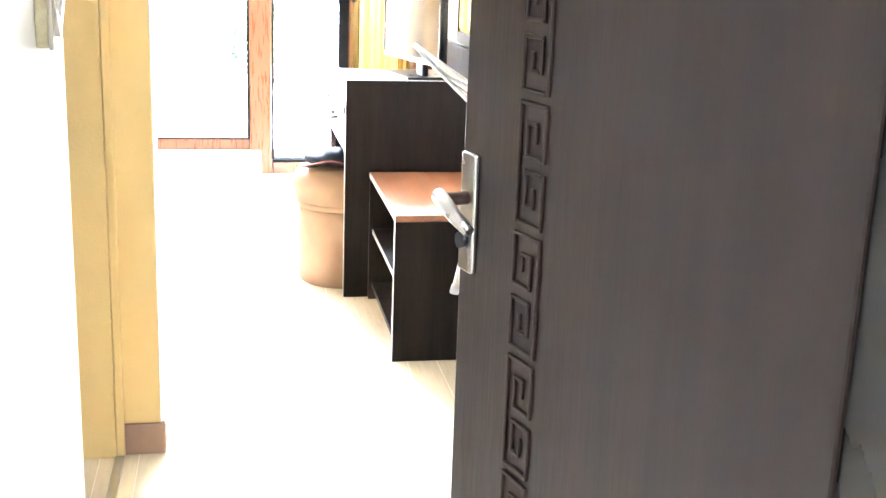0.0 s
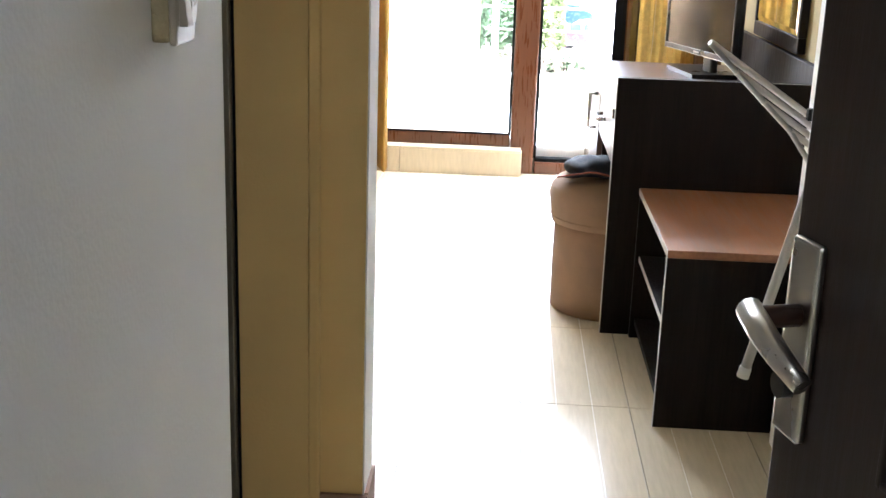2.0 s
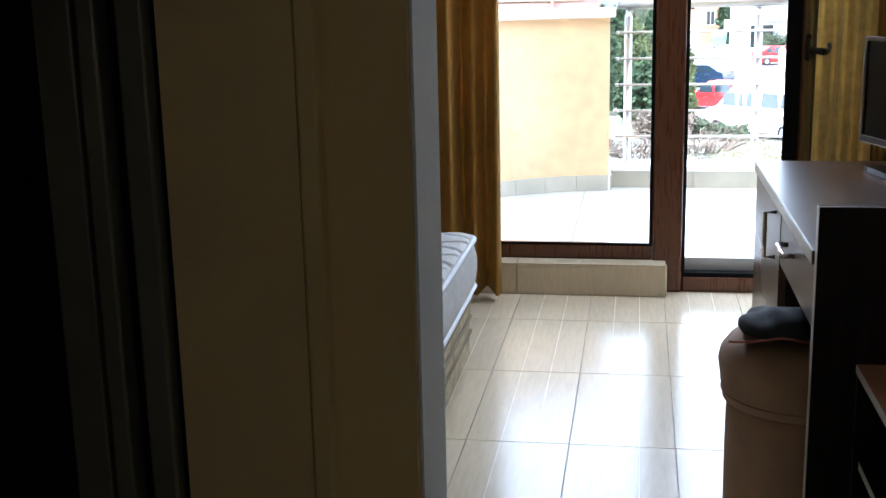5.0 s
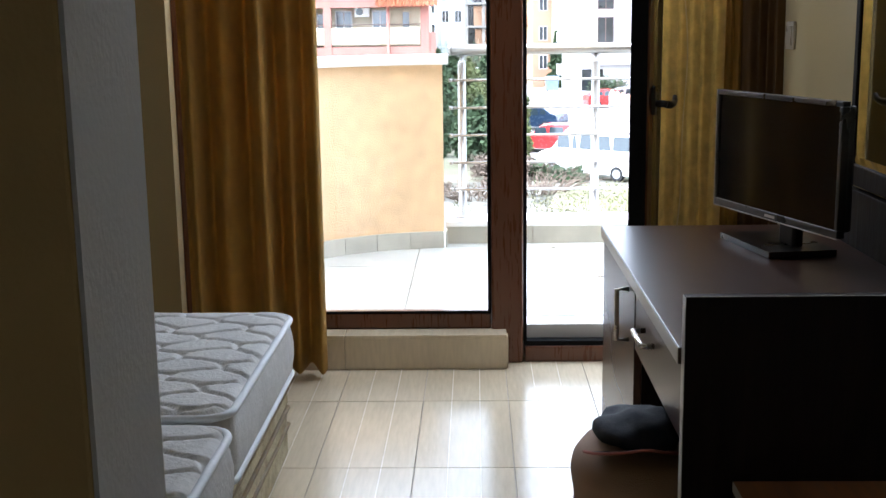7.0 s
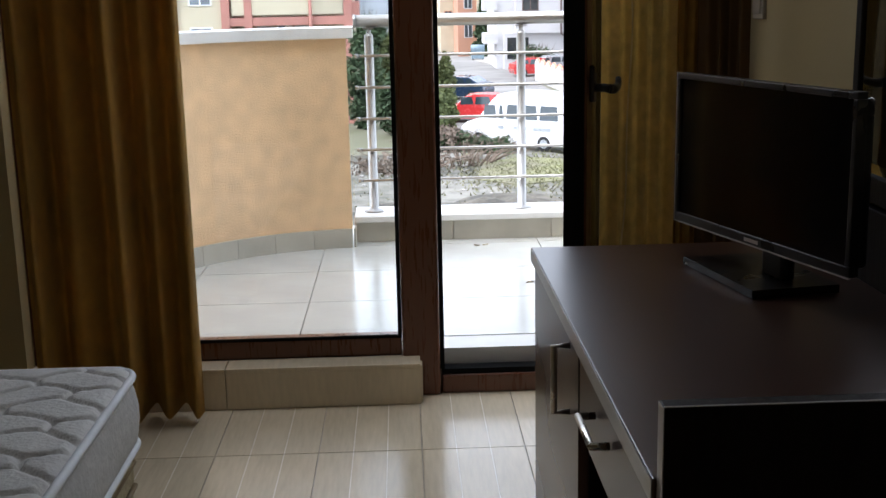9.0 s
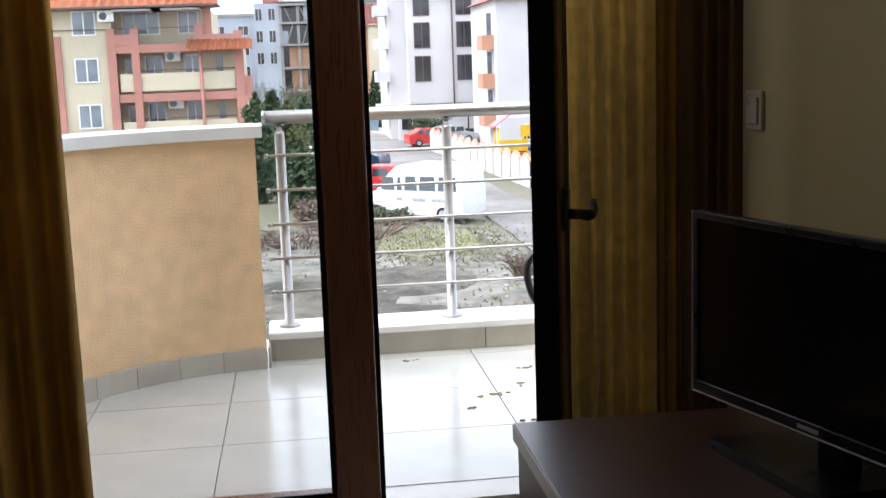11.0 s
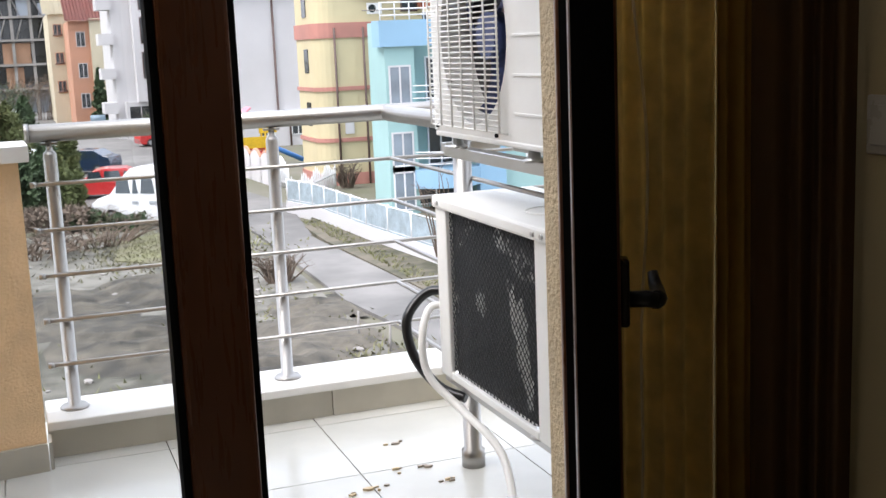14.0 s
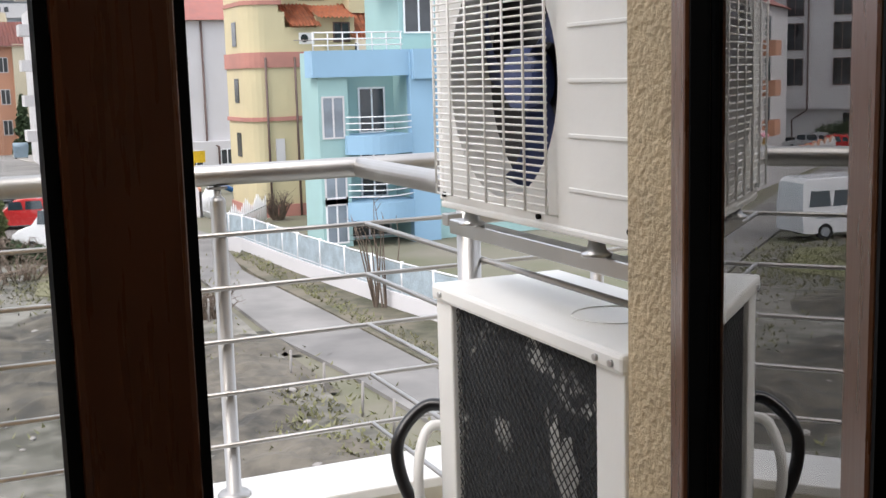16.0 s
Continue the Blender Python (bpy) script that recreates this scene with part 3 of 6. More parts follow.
def coil_unit():
    x0, x1, y0, y1, z0, z1 = 1.01, 1.3, 7.234, 8.02, 0.445, 0.935
    t = thing("outdoor_unit", (1.155, 7.62, z0 - 0.002), "white outdoor unit seen from its black meshed coil side", "outdoor unit", "outdoor units")
    part("casing", B((x0 + 0.045, y0 + 0.1, z0, x1, y1, z1), bevel=0.004), M_PAINTED, t)
    for b in ((x0, y1 - 0.075, z0, x0 + 0.0445, y1, z1 - 0.001), (x0, y0 + 0.075, z0, x0 + 0.0445, y0 + 0.16, z1 - 0.001)):
        part("corner_post", B(b, bevel=0.004), M_PAINTED, t)
    part("bottom_rail", B((x0, y0 + 0.161, z0, x0 + 0.0445, y1 - 0.076, z0 + 0.02), bevel=0.003), M_PAINTED, t)
    bm = B((x0 - 0.008, y0 + 0.07, z1 - 0.03, x1 + 0.006, y1 + 0.008, z1 + 0.004), bevel=0.008)
    lid = part("lid", bm, M_PAINTED, t)
    part("lid_emboss", tube(bmesh.new(), [(x0 + 0.14 + 0.075 * math.cos(a * 0.2618), 7.56 + 0.075 * math.sin(a * 0.2618), z1 + 0.0045) for a in range(24)], 0.0018, 6, closed=True), M_PAINTED, lid)
    part("coil", B((x0 + 0.02, y0 + 0.16, z0 + 0.02, x0 + 0.05, y1 - 0.075, z1 - 0.03)), M_COIL, t, "dark condenser fins with scuffed patches")
    rng = random.Random(5)
    for cy, cz, ry, rz in ((7.52, 0.66, 0.05, 0.11), (7.49, 0.56, 0.035, 0.07), (7.76, 0.69, 0.045, 0.035), (7.62, 0.86, 0.03, 0.02)):
        pts = []
        for i in range(22):
            a = 2 * math.pi * i / 22
            k = 0.55 + 0.6 * rng.random()
            pts.append((x0 + 0.0185, cy + ry * k * math.cos(a) + 0.25 * rz * math.sin(a), cz + rz * k * math.sin(a)))
        sb = bmesh.new()
        vs = [sb.verts.new(p) for p in pts]
        c = sb.verts.new((x0 + 0.0165, cy, cz))
        for i in range(22):
            sb.faces.new((c, vs[i], vs[(i + 1) % 22]))
        part("scuffed_patch", sb, M_BENT, t, "pale bent and scuffed fins")
    net = bmesh.new()
    ya, yb, za, zb = y0 + 0.16, y1 - 0.075, z0 + 0.02, z1 - 0.03
    step = 0.0215
    # diamond mesh
    c = -int((zb - za) / step) - 1
    while c * step < (yb - ya):
        for sgn in (1, -1):
            s0 = c * step
            if sgn == 1:
                a, b = (ya + s0, za), (ya + s0 + (zb - za), zb)
            else:
                a, b = (ya + s0 + (zb - za), za), (ya + s0, zb)
            d = b[0] - a[0]
            ta, tb = (ya - a[0]) / d, (yb - a[0]) / d
            lo, hi = max(0.0, min(ta, tb)), min(1.0, max(ta, tb))
            if hi > lo:
                tube(net, [(x0 + 0.012, a[0] + d * lo, za + (zb - za) * lo), (x0 + 0.012, a[0] + d * hi, za + (zb - za) * hi)], 0.0015, 4, caps=False)
        c += 1
    part("guard_mesh", net, M_NET, t, "black diamond guard mesh", "stuff")
    for y in (y0 + 0.1, y0 + 0.145, y1 - 0.04):
        part("screw", tube(bmesh.new(), [(x0 - 0.013, y, z1 - 0.014), (x0 - 0.007, y, z1 - 0.014)], 0.006, 8), M_ALU, t)
    return t


bracket(1.072, 7.3, 8.0, "bracket")
bracket(0.44, 7.3, 8.06, "bracket")
fan_unit()
coil_unit()


def hose(name, pts, r, material, label, loc):
    t = thing(name, loc, label, "hose")
    p = [Vector(q) for q in pts]
    fine = []
    for i in range(len(p) - 1):
        a, b, c, d = p[max(0, i - 1)], p[i], p[i + 1], p[min(len(p) - 1, i + 2)]
        for k in range(8):
            u = k / 8
            fine.append(0.5 * ((2 * b) + (c - a) * u + (2 * a - 5 * b + 4 * c - d) * u * u + (3 * b - a - 3 * c + d) * u ** 3))
    fine.append(p[-1])
    part("sleeve", tube(bmesh.new(), fine, r, 12), material, t)
    return t


hose("refrigerant_hose", [(1.06, 8.02, 0.66), (1.0, 8.07, 0.665), (0.93, 8.06, 0.6), (0.935, 8.03, 0.5), (0.985, 7.98, 0.42), (1.04, 7.92, 0.395)], 0.014, M_BLACK, "black insulated hose looping from the outdoor unit", (1.0, 8.05, 0.4))
hose("drain_hose", [(1.06, 8.02, 0.62), (0.99, 8.03, 0.63), (0.95, 8.0, 0.55), (0.96, 7.98, 0.45), (1.02, 7.9, 0.37), (1.05, 7.7, 0.3), (1.0, 7.5, 0.16), (0.98, 7.4, 0.15)], 0.011, M_PAINTED, "white taped hose hanging to the balcony floor", (0.98, 7.4, 0.13))


def leaf_litter():
    """Dry flakes and dirt left on the balcony tiles."""
    rng = random.Random(11)
    for cx, cy, w in ((0.8, 8.05, 0.07), (0.95, 8.15, 0.06), (1.02, 8.02, 0.04), (0.55, 8.6, 0.035), (0.88, 7.72, 0.05), (0.7, 7.9, 0.03), (0.98, 8.38, 0.04)):
        t = thing("leaf_litter", (cx, cy, BZ), "dry brown flakes lying on the balcony tiles", "litter", "litter on the balcony")
        for _ in range(6):
            bm = bmesh.new()
            x, y = cx + rng.uniform(-w, w), cy + rng.uniform(-w, w) * 0.35
            n = 7
            r = w * rng.uniform(0.08, 0.28)
            ring0 = [(x + r * rng.uniform(0.6, 1.2) * math.cos(6.283 * i / n), y + 0.5 * r * rng.uniform(0.6, 1.2) * math.sin(6.283 * i / n)) for i in range(n)]
            prism(bm, ring0, BZ + 0.0005, BZ + 0.003 + 0.004 * rng.random())
            bmesh.ops.recalc_face_normals(bm, faces=bm.faces)
            part("flake", bm, M_LITTER if rng.random() < 0.6 else M_STUCCO_PALE, t)


M_LITTER = mat("dry leaf litter", (0.36, 0.31, 0.25), 0.9, var=0.3, scale=60)
leaf_litter()

# ---- room ----
def desk():
    t = thing("desk", (0.78, 5.3, 0.0), "dark wenge desk with a drawer, a cupboard and a kneehole", "desk")
    x0, x1, y0, y1, zt = 0.488, 1.062, 4.73, 5.985, 0.695
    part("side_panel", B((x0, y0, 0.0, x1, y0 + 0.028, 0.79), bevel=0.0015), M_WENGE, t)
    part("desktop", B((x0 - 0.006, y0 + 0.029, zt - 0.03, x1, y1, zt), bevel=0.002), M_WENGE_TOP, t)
    part("edge_strip", B((x0 - 0.0075, y0 + 0.03, zt - 0.029, x0 - 0.0065, y1 - 0.002, zt - 0.002)), M_EDGE, t, "pale worn edge strip")
    part("panel_edge", B((x0 - 0.0012, y0 + 0.001, 0.0, x0 - 0.0002, y0 + 0.027, 0.789), (x0, y0 + 0.001, 0.7902, x1, y0 + 0.004, 0.791)), M_EDGE, t, "pale worn edge strip")
    part("back_panel", B((x1 - 0.02, y0 + 0.03, 0.25, x1 - 0.002, y1 - 0.4, zt - 0.032)), M_WENGE, t)
    part("upstand", B((x1, y0 + 0.004, 0.5, x1 + 0.022, y1, 0.835), bevel=0.002), M_WENGE, t)
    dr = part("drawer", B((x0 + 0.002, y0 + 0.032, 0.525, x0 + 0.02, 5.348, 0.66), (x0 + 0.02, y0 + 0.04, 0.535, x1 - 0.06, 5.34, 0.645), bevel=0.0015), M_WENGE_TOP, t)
    hb = tube(bmesh.new(), [(x0, 5.06, 0.612), (x0 - 0.026, 5.06, 0.612), (x0 - 0.026, 5.18, 0.612), (x0, 5.18, 0.612)], 0.006, 8)
    part("handle", hb, M_CHROME, dr, "satin metal bow handle")
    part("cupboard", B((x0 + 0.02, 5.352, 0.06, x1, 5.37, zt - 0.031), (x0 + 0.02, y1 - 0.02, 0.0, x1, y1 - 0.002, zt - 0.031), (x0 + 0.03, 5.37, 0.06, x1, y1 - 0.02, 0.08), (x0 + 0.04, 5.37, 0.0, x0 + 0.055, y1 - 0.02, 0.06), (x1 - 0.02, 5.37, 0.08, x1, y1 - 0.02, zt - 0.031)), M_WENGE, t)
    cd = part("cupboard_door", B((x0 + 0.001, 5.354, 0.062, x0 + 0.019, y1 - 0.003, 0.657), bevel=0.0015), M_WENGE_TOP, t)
    hb = tube(bmesh.new(), [(x0, 5.445, 0.52), (x0 - 0.028, 5.445, 0.52), (x0 - 0.028, 5.445, 0.64), (x0, 5.445, 0.64)], 0.006, 8)
    part("handle", hb, M_CHROME, cd, "satin metal bow handle")


def luggage_bench():
    t = thing("luggage_bench", (0.8, 4.4, 0.0), "low dark wenge luggage bench with a walnut top and open shelf", "bench")
    x0, x1, y0, y1 = 0.575, 1.07, 4.05, 4.722
    part("top", B((x0, y0, 0.447, x1, y1, 0.467), bevel=0.0015), M_OAKTOP, t, "reddish walnut top")
    part("front_panel", B((x0, y0 + 0.002, 0.0, x1, y0 + 0.02, 0.446), bevel=0.001), M_WENGE, t)
    part("rear_panel", B((x0, y1 - 0.02, 0.0, x1, y1 - 0.002, 0.446), bevel=0.001), M_WENGE, t)
    part("back_panel", B((x1 - 0.018, y0 + 0.02, 0.0, x1, y1 - 0.02, 0.446)), M_WENGE, t)
    part("shelf", B((x0 + 0.012, y0 + 0.02, 0.245, x1 - 0.018, y1 - 0.02, 0.263)), M_WENGE, t)
    part("bottom_shelf", B((x0 + 0.012, y0 + 0.02, 0.045, x1 - 0.018, y1 - 0.02, 0.063)), M_WENGE, t)
    part("edge_strip", B((x0 - 0.001, y0 + 0.003, 0.0, x0 - 0.0002, y0 + 0.019, 0.446), (x0 + 0.011, y0 + 0.021, 0.246, x0 + 0.0118, y1 - 0.021, 0.262), (x0 - 0.001, y0, 0.448, x0 - 0.0002, y1, 0.466)), M_EDGE, t, "pale worn edge strip")


def pouf():
    t = thing("pouf", (0.505, 5.0, 0.0), "round taupe velour storage pouf with a padded lid", "pouf")
    cx, cy = 0.512, 5.0
    part("body", lathe(bmesh.new(), [(0.165, 0.0), (0.172, 0.006), (0.173, 0.15), (0.172, 0.285), (0.165, 0.29)], cx, cy), M_POUF, t)
    part("lid", lathe(bmesh.new(), [(0.17, 0.29), (0.181, 0.292), (0.184, 0.31), (0.188, 0.345), (0.193, 0.38), (0.188, 0.405), (0.17, 0.43), (0.13, 0.447), (0.07, 0.454), (0.01, 0.455)], cx, cy), M_POUF, t)
    part("welt", tube(bmesh.new(), [(cx + 0.184 * math.cos(a * math.pi / 24), cy + 0.184 * math.sin(a * math.pi / 24), 0.311) for a in range(48)], 0.003, 6, closed=True), M_POUF, t)


def cap():
    t = thing("cap", (0.46, 4.95, 0.45), "crumpled navy baseball cap lying on the pouf", "cap")
    bm = bmesh.new()
    bmesh.ops.create_uvsphere(bm, u_segments=28, v_segments=16, radius=1.0)
    for v in bm.verts:
        n = noise.noise(v.co * 1.7) * 0.22
        z = max(v.co.z, -0.25)
        v.co = Vector((0.45 + v.co.x * 0.085 * (1 + n), 4.98 + v.co.y * 0.1 * (1 + n), 0.457 + (z + 0.25) * 0.042 * (1 + n)))
    for f in bm.faces:
        f.smooth = True
    part("crown", bm, M_CAP, t)
    vb = bmesh.new()
    rows = []
    for i in range(9):
        a = radians(-75 + 150 * i / 8)
        row = []
        for k in range(5):
            rr = 0.075 + 0.065 * k / 4
            row.append(vb.verts.new((0.44 + rr * 0.75 * math.sin(a), 4.955 - rr * math.cos(a), 0.458 + 0.022 * math.cos(a) * (0.4 + k / 4) - 0.02 * abs(math.sin(a)))))
        rows.append(row)
    for u, w in zip(rows, rows[1:]):
        for k in range(4):
            vb.faces.new((u[k], u[k + 1], w[k + 1], w[k])).smooth = True
    bmesh.ops.solidify(vb, geom=list(vb.faces), thickness=0.004)
    part("visor", vb, M_CAP, t)
    part("trim", tube(bmesh.new(), [(0.44 + 0.106 * math.sin(radians(a)), 4.955 - 0.14 * math.cos(radians(a)), 0.458 + 0.031 * math.cos(radians(a)) - 0.02 * abs(math.sin(radians(a)))) for a in range(-75, 76, 10)], 0.003, 6), M_CAPRED, t, "red edge piping")


def television():
    a, b = Vector((0.76, 5.85)), Vector((0.918, 5.325))
    d = (b - a).normalized()
    w = (b - a).length
    c = (a + b) / 2
    t = thing("television", (c.x + 0.03, c.y, 0.695), "small black flat television on a low stand", "television")
    nrm = Vector((d.y, -d.x))
    if nrm.x > 0:
        nrm = -nrm
    m = Matrix.Translation((c.x, c.y, 0)) @ Matrix(((d.x, nrm.x, 0, 0), (d.y, nrm.y, 0, 0), (0, 0, 1, 0), (0, 0, 0, 1)))

    def tv(name, material, bm, parent=None, label=""):
        bmesh.ops.transform(bm, matrix=m, verts=bm.verts)
        bmesh.ops.recalc_face_normals(bm, faces=bm.faces)
        return part(name, bm, material, parent or t, label)
    h = w / 2
    tv("bezel", M_BLACK, B((-h, -0.02, 0.775, h, 0.0, 0.793), (-h, -0.02, 1.061, h, 0.0, 1.073), (-h, -0.02, 0.793, -h + 0.011, 0.0, 1.061), (h - 0.011, -0.02, 0.793, h, 0.0, 1.061), bevel=0.002))
    tv("screen", M_SCREEN, B((-h + 0.01, -0.018, 0.792, h - 0.01, -0.004, 1.062)), None, "dark glossy screen")
    tv("rim", M_EDGE, B((-h - 0.001, -0.004, 0.7735, h + 0.001, 0.0008, 0.776), (-h - 0.0015, -0.004, 0.775, -h, 0.0008, 1.073)), None, "thin silver rim")
    bm = B((-h + 0.01, -0.045, 0.785, h - 0.01, -0.02, 1.063), bevel=0.008)
    box(bm, -0.16, -0.075, 0.82, 0.16, -0.045, 1.0, bevel=0.015)
    tv("back_shell", M_BLACK, bm)
    tv("neck", M_BLACK, B((-0.035, -0.075, 0.708, 0.035, -0.046, 0.85), bevel=0.008))
    bb = prism(bmesh.new(), [(0.765, 5.785), (0.82, 5.505), (0.985, 5.53), (0.945, 5.8)], 0.697, 0.712)
    bmesh.ops.recalc_face_normals(bb, faces=bb.faces)
    part("base", bb, M_BLACK, t, "glossy black base plate")
    tv("logo_bar", M_EDGE, B((-0.022, 0.0, 0.7805, 0.022, 0.0006, 0.787)))


def wall_mirror():
    t = thing("wall_mirror", (1.08, 5.36, 0.86), "large wall mirror in a dark wenge frame", "mirror")
    x0, x1, y0, y1, z0, z1 = 1.062, 1.0885, 5.03, 5.72, 0.845, 1.95
    f, e = 0.028, 0.05
    part("frame", B((x0, y0, z0, x1, y1, z0 + e), (x0, y0, z1 - e, x1, y1, z1), (x0, y0, z0 + e, x1, y0 + f, z1 - e), (x0, y1 - f, z0 + e, x1, y1, z1 - e), bevel=0.003), M_WENGE, t)
    part("mirror_glass", B((x0 + 0.006, y0 + f - 0.004, z0 + e - 0.004, x1 - 0.004, y1 - f + 0.004, z1 - e + 0.004)), M_MIRROR, t, "bevelled silver mirror")
    bm = bmesh.new()
    bw = 0.022
    ya, yb, za, zb = y0 + f, y1 - f, z0 + e, z1 - e
    outer = [(ya, za), (yb, za), (yb, zb), (ya, zb)]
    inner = [(ya + bw, za + bw), (yb - bw, za + bw), (yb - bw, zb - bw), (ya + bw, zb - bw)]
    o = [bm.verts.new((x0 + 0.0055, *p)) for p in outer]
    i = [bm.verts.new((x0 + 0.001, *p)) for p in inner]
    for k in range(4):
        bm.faces.new((o[k], i[k], i[(k + 1) % 4], o[(k + 1) % 4]))
    bm.faces.new(i[::-1])
    bmesh.ops.recalc_face_normals(bm, faces=bm.faces)
    part("bevel", bm, M_MIRROR, t)


def hexgroove(u, v):
    """Depth of quilting: near a border between two stretched cells."""
    best = []
    for i in range(-1, 2):
        for j in range(-1, 2):
            r = round(v / 0.085) + j
            c = round(u / 0.19 - 0.5 * (r % 2)) + i
            px = (c + 0.5 * (r % 2)) * 0.19
            py = r * 0.085
            best.append(math.hypot((u - px) / 1.6, v - py))
    best.sort()
    e = best[1] - best[0]
    return min(1.0, e / 0.016)


def mattress(x0, y0, x1, y1, z0, z1, label):
    t = thing("mattress", ((x0 + x1) / 2, (y0 + y1) / 2, z0), label, "mattress", "mattresses")
    nx, ny = int((x1 - x0) / 0.007), int((y1 - y0) / 0.007)
    bm = bmesh.new()
    r = 0.06

    def corner(x, y):
        # rounded corners in plan
        cx, cy = min(max(x, x0 + r), x1 - r), min(max(y, y0 + r), y1 - r)
        d = Vector((x - cx, y - cy))
        m = max(abs(d.x), abs(d.y))
        if d.length > 1e-6 and abs(d.x) > 1e-6 and abs(d.y) > 1e-6:
            d = d.normalized() * m
        return cx + d.x, cy + d.y
    grid = []
    for j in range(ny + 1):
        row = []
        for i in range(nx + 1):
            x, y = x0 + (x1 - x0) * i / nx, y0 + (y1 - y0) * j / ny
            edge = min(x - x0, x1 - x, y - y0, y1 - y)
            g = hexgroove(x + 0.014 * math.sin(y * 31), y + 0.012 * math.sin(x * 27))
            z = z1 - 0.013 + 0.017 * g ** 0.55 - 0.012 * max(0, 1 - edge / 0.03) ** 2 + 0.004 * noise.noise(Vector((x * 3, y * 3, 0)))
            cx, cy = corner(x, y)
            row.append(bm.verts.new((cx, cy, z)))
        grid.append(row)
    for j in range(ny):
        for i in range(nx):
            bm.faces.new((grid[j][i], grid[j][i + 1], grid[j + 1][i + 1], grid[j + 1][i])).smooth = True
    part("top_panel", bm, M_MATTRESS, t, "quilted grey-white top")

    def loop(off, z, n=120):
        pts = []
        per = [(x0, y0), (x1, y0), (x1, y1), (x0, y1)]
        for k in range(4):
            a, b = per[k], per[(k + 1) % 4]
            for q in range(n // 4):
                u = q / (n // 4)
                x, y = a[0] + (b[0] - a[0]) * u, a[1] + (b[1] - a[1]) * u
                cx, cy = corner(x, y)
                mx, my = (x0 + x1) / 2, (y0 + y1) / 2
                sx, sy = 1 + off / ((x1 - x0) / 2), 1 + off / ((y1 - y0) / 2)
                pts.append((mx + (cx - mx) * sx, my + (cy - my) * sy, z))
        return pts
    sb = bmesh.new()
    rings = []
    for k in range(6):
        u = k / 5
        pts = loop(0.012 * math.sin(math.pi * u), z0 + (z1 - 0.016 - z0) * u, 240)
        rings.append([sb.verts.new((p[0], p[1], p[2])) for p in pts])
    n = len(rings[0])
    for a, b in zip(rings, rings[1:]):
        for k in range(n):
            sb.faces.new((a[k], a[(k + 1) % n], b[(k + 1) % n], b[k])).smooth = True
    sb.faces.new(rings[0][::-1])
    part("border", sb, M_MATTRESS, t)
    part("piping", tube(bmesh.new(), loop(0.004, z1 - 0.014, 240), 0.009, 8, closed=True), M_PIPING, t, "white corded piping")
    part("lower_piping", tube(bmesh.new(), loop(0.004, z0 + 0.009, 240), 0.008, 8, closed=True), M_PIPING, t, "white corded piping")


def bed_base(x0, y0, x1, y1, z1):
    t = thing("bed_base", ((x0 + x1) / 2, (y0 + y1) / 2, 0.0), "box bed base in patterned cream cloth", "bed base", "bed bases")
    part("upper_band", B((x0, y0, z1 - 0.1, x1, y1, z1), bevel=0.02), M_BASE, t)
    part("lower_band", B((x0 + 0.004, y0 + 0.004, 0.04, x1 - 0.004, y1 - 0.004, z1 - 0.1), bevel=0.018), M_BASE, t)
    for z in (z1 - 0.045, z1 - 0.1, z1 - 0.15):
        part("welt", B((x0 - 0.003, y0 - 0.003, z - 0.006, x1 + 0.003, y1 + 0.003, z + 0.006), bevel=0.005), M_WELT, t, "brown seam piping")
    for x in (x0 + 0.06, x1 - 0.06):
        for y in (y0 + 0.06, y1 - 0.06):
            part("foot", lathe(bmesh.new(), [(0.022, 0.0), (0.026, 0.042)], x, y, 12), M_BLACK, t)


def curtain(name, label, p0, p1, z0, z1, folds, depth, material, seed=0):
    t = thing(name, (p0[0], p0[1], z0), label, "curtain")
    a, b = Vector(p0), Vector(p1)
    d = b - a
    n = Vector((-d.y, d.x)).normalized()
    bm = bmesh.new()
    cols, rows = folds * 14, 26
    grid = []
    for j in range(rows + 1):
        v = j / rows
        row = []
        for i in range(cols + 1):
            u = i / cols
            ph = 2 * math.pi * folds * u + 1.5 * math.sin(5.1 * u + seed) + 0.25 * math.sin(2.2 * v + 9 * u)
            amp = depth * (0.6 + 0.7 * noise.noise(Vector((u * 4.0, seed, v * 0.6)))) * (0.75 + 0.35 * (1 - v))
            sway = 0.012 * noise.noise(Vector((u * 3, v * 3, seed + 7)))
            q = a + d * (u + 0.012 * math.sin(ph * 2) / folds) + n * (amp * math.sin(ph) + sway)
            row.append(bm.verts.new((q.x, q.y, z0 + (z1 - z0) * v + (0.006 * math.sin(ph) if j == 0 else 0))))
        grid.append(row)
    for j in range(rows):
        for i in range(cols):
            bm.faces.new((grid[j][i], grid[j][i + 1], grid[j + 1][i + 1], grid[j + 1][i])).smooth = True
    ob = part("cloth", bm, material, t)
    s = ob.modifiers.new("thickness", "SOLIDIFY")
    s.thickness = 0.002
    return t


def socket(x, y, z, name, label):
    t = thing(name, (x, y, z), label, "switch")
    part("plate", B((x - 0.009, y - 0.041, z - 0.041, x, y + 0.041, z + 0.041), bevel=0.003), M_SWITCH, t)
    part("rocker", B((x - 0.014, y - 0.028, z - 0.028, x - 0.0085, y + 0.028, z + 0.028), bevel=0.002), M_SWITCH, t)


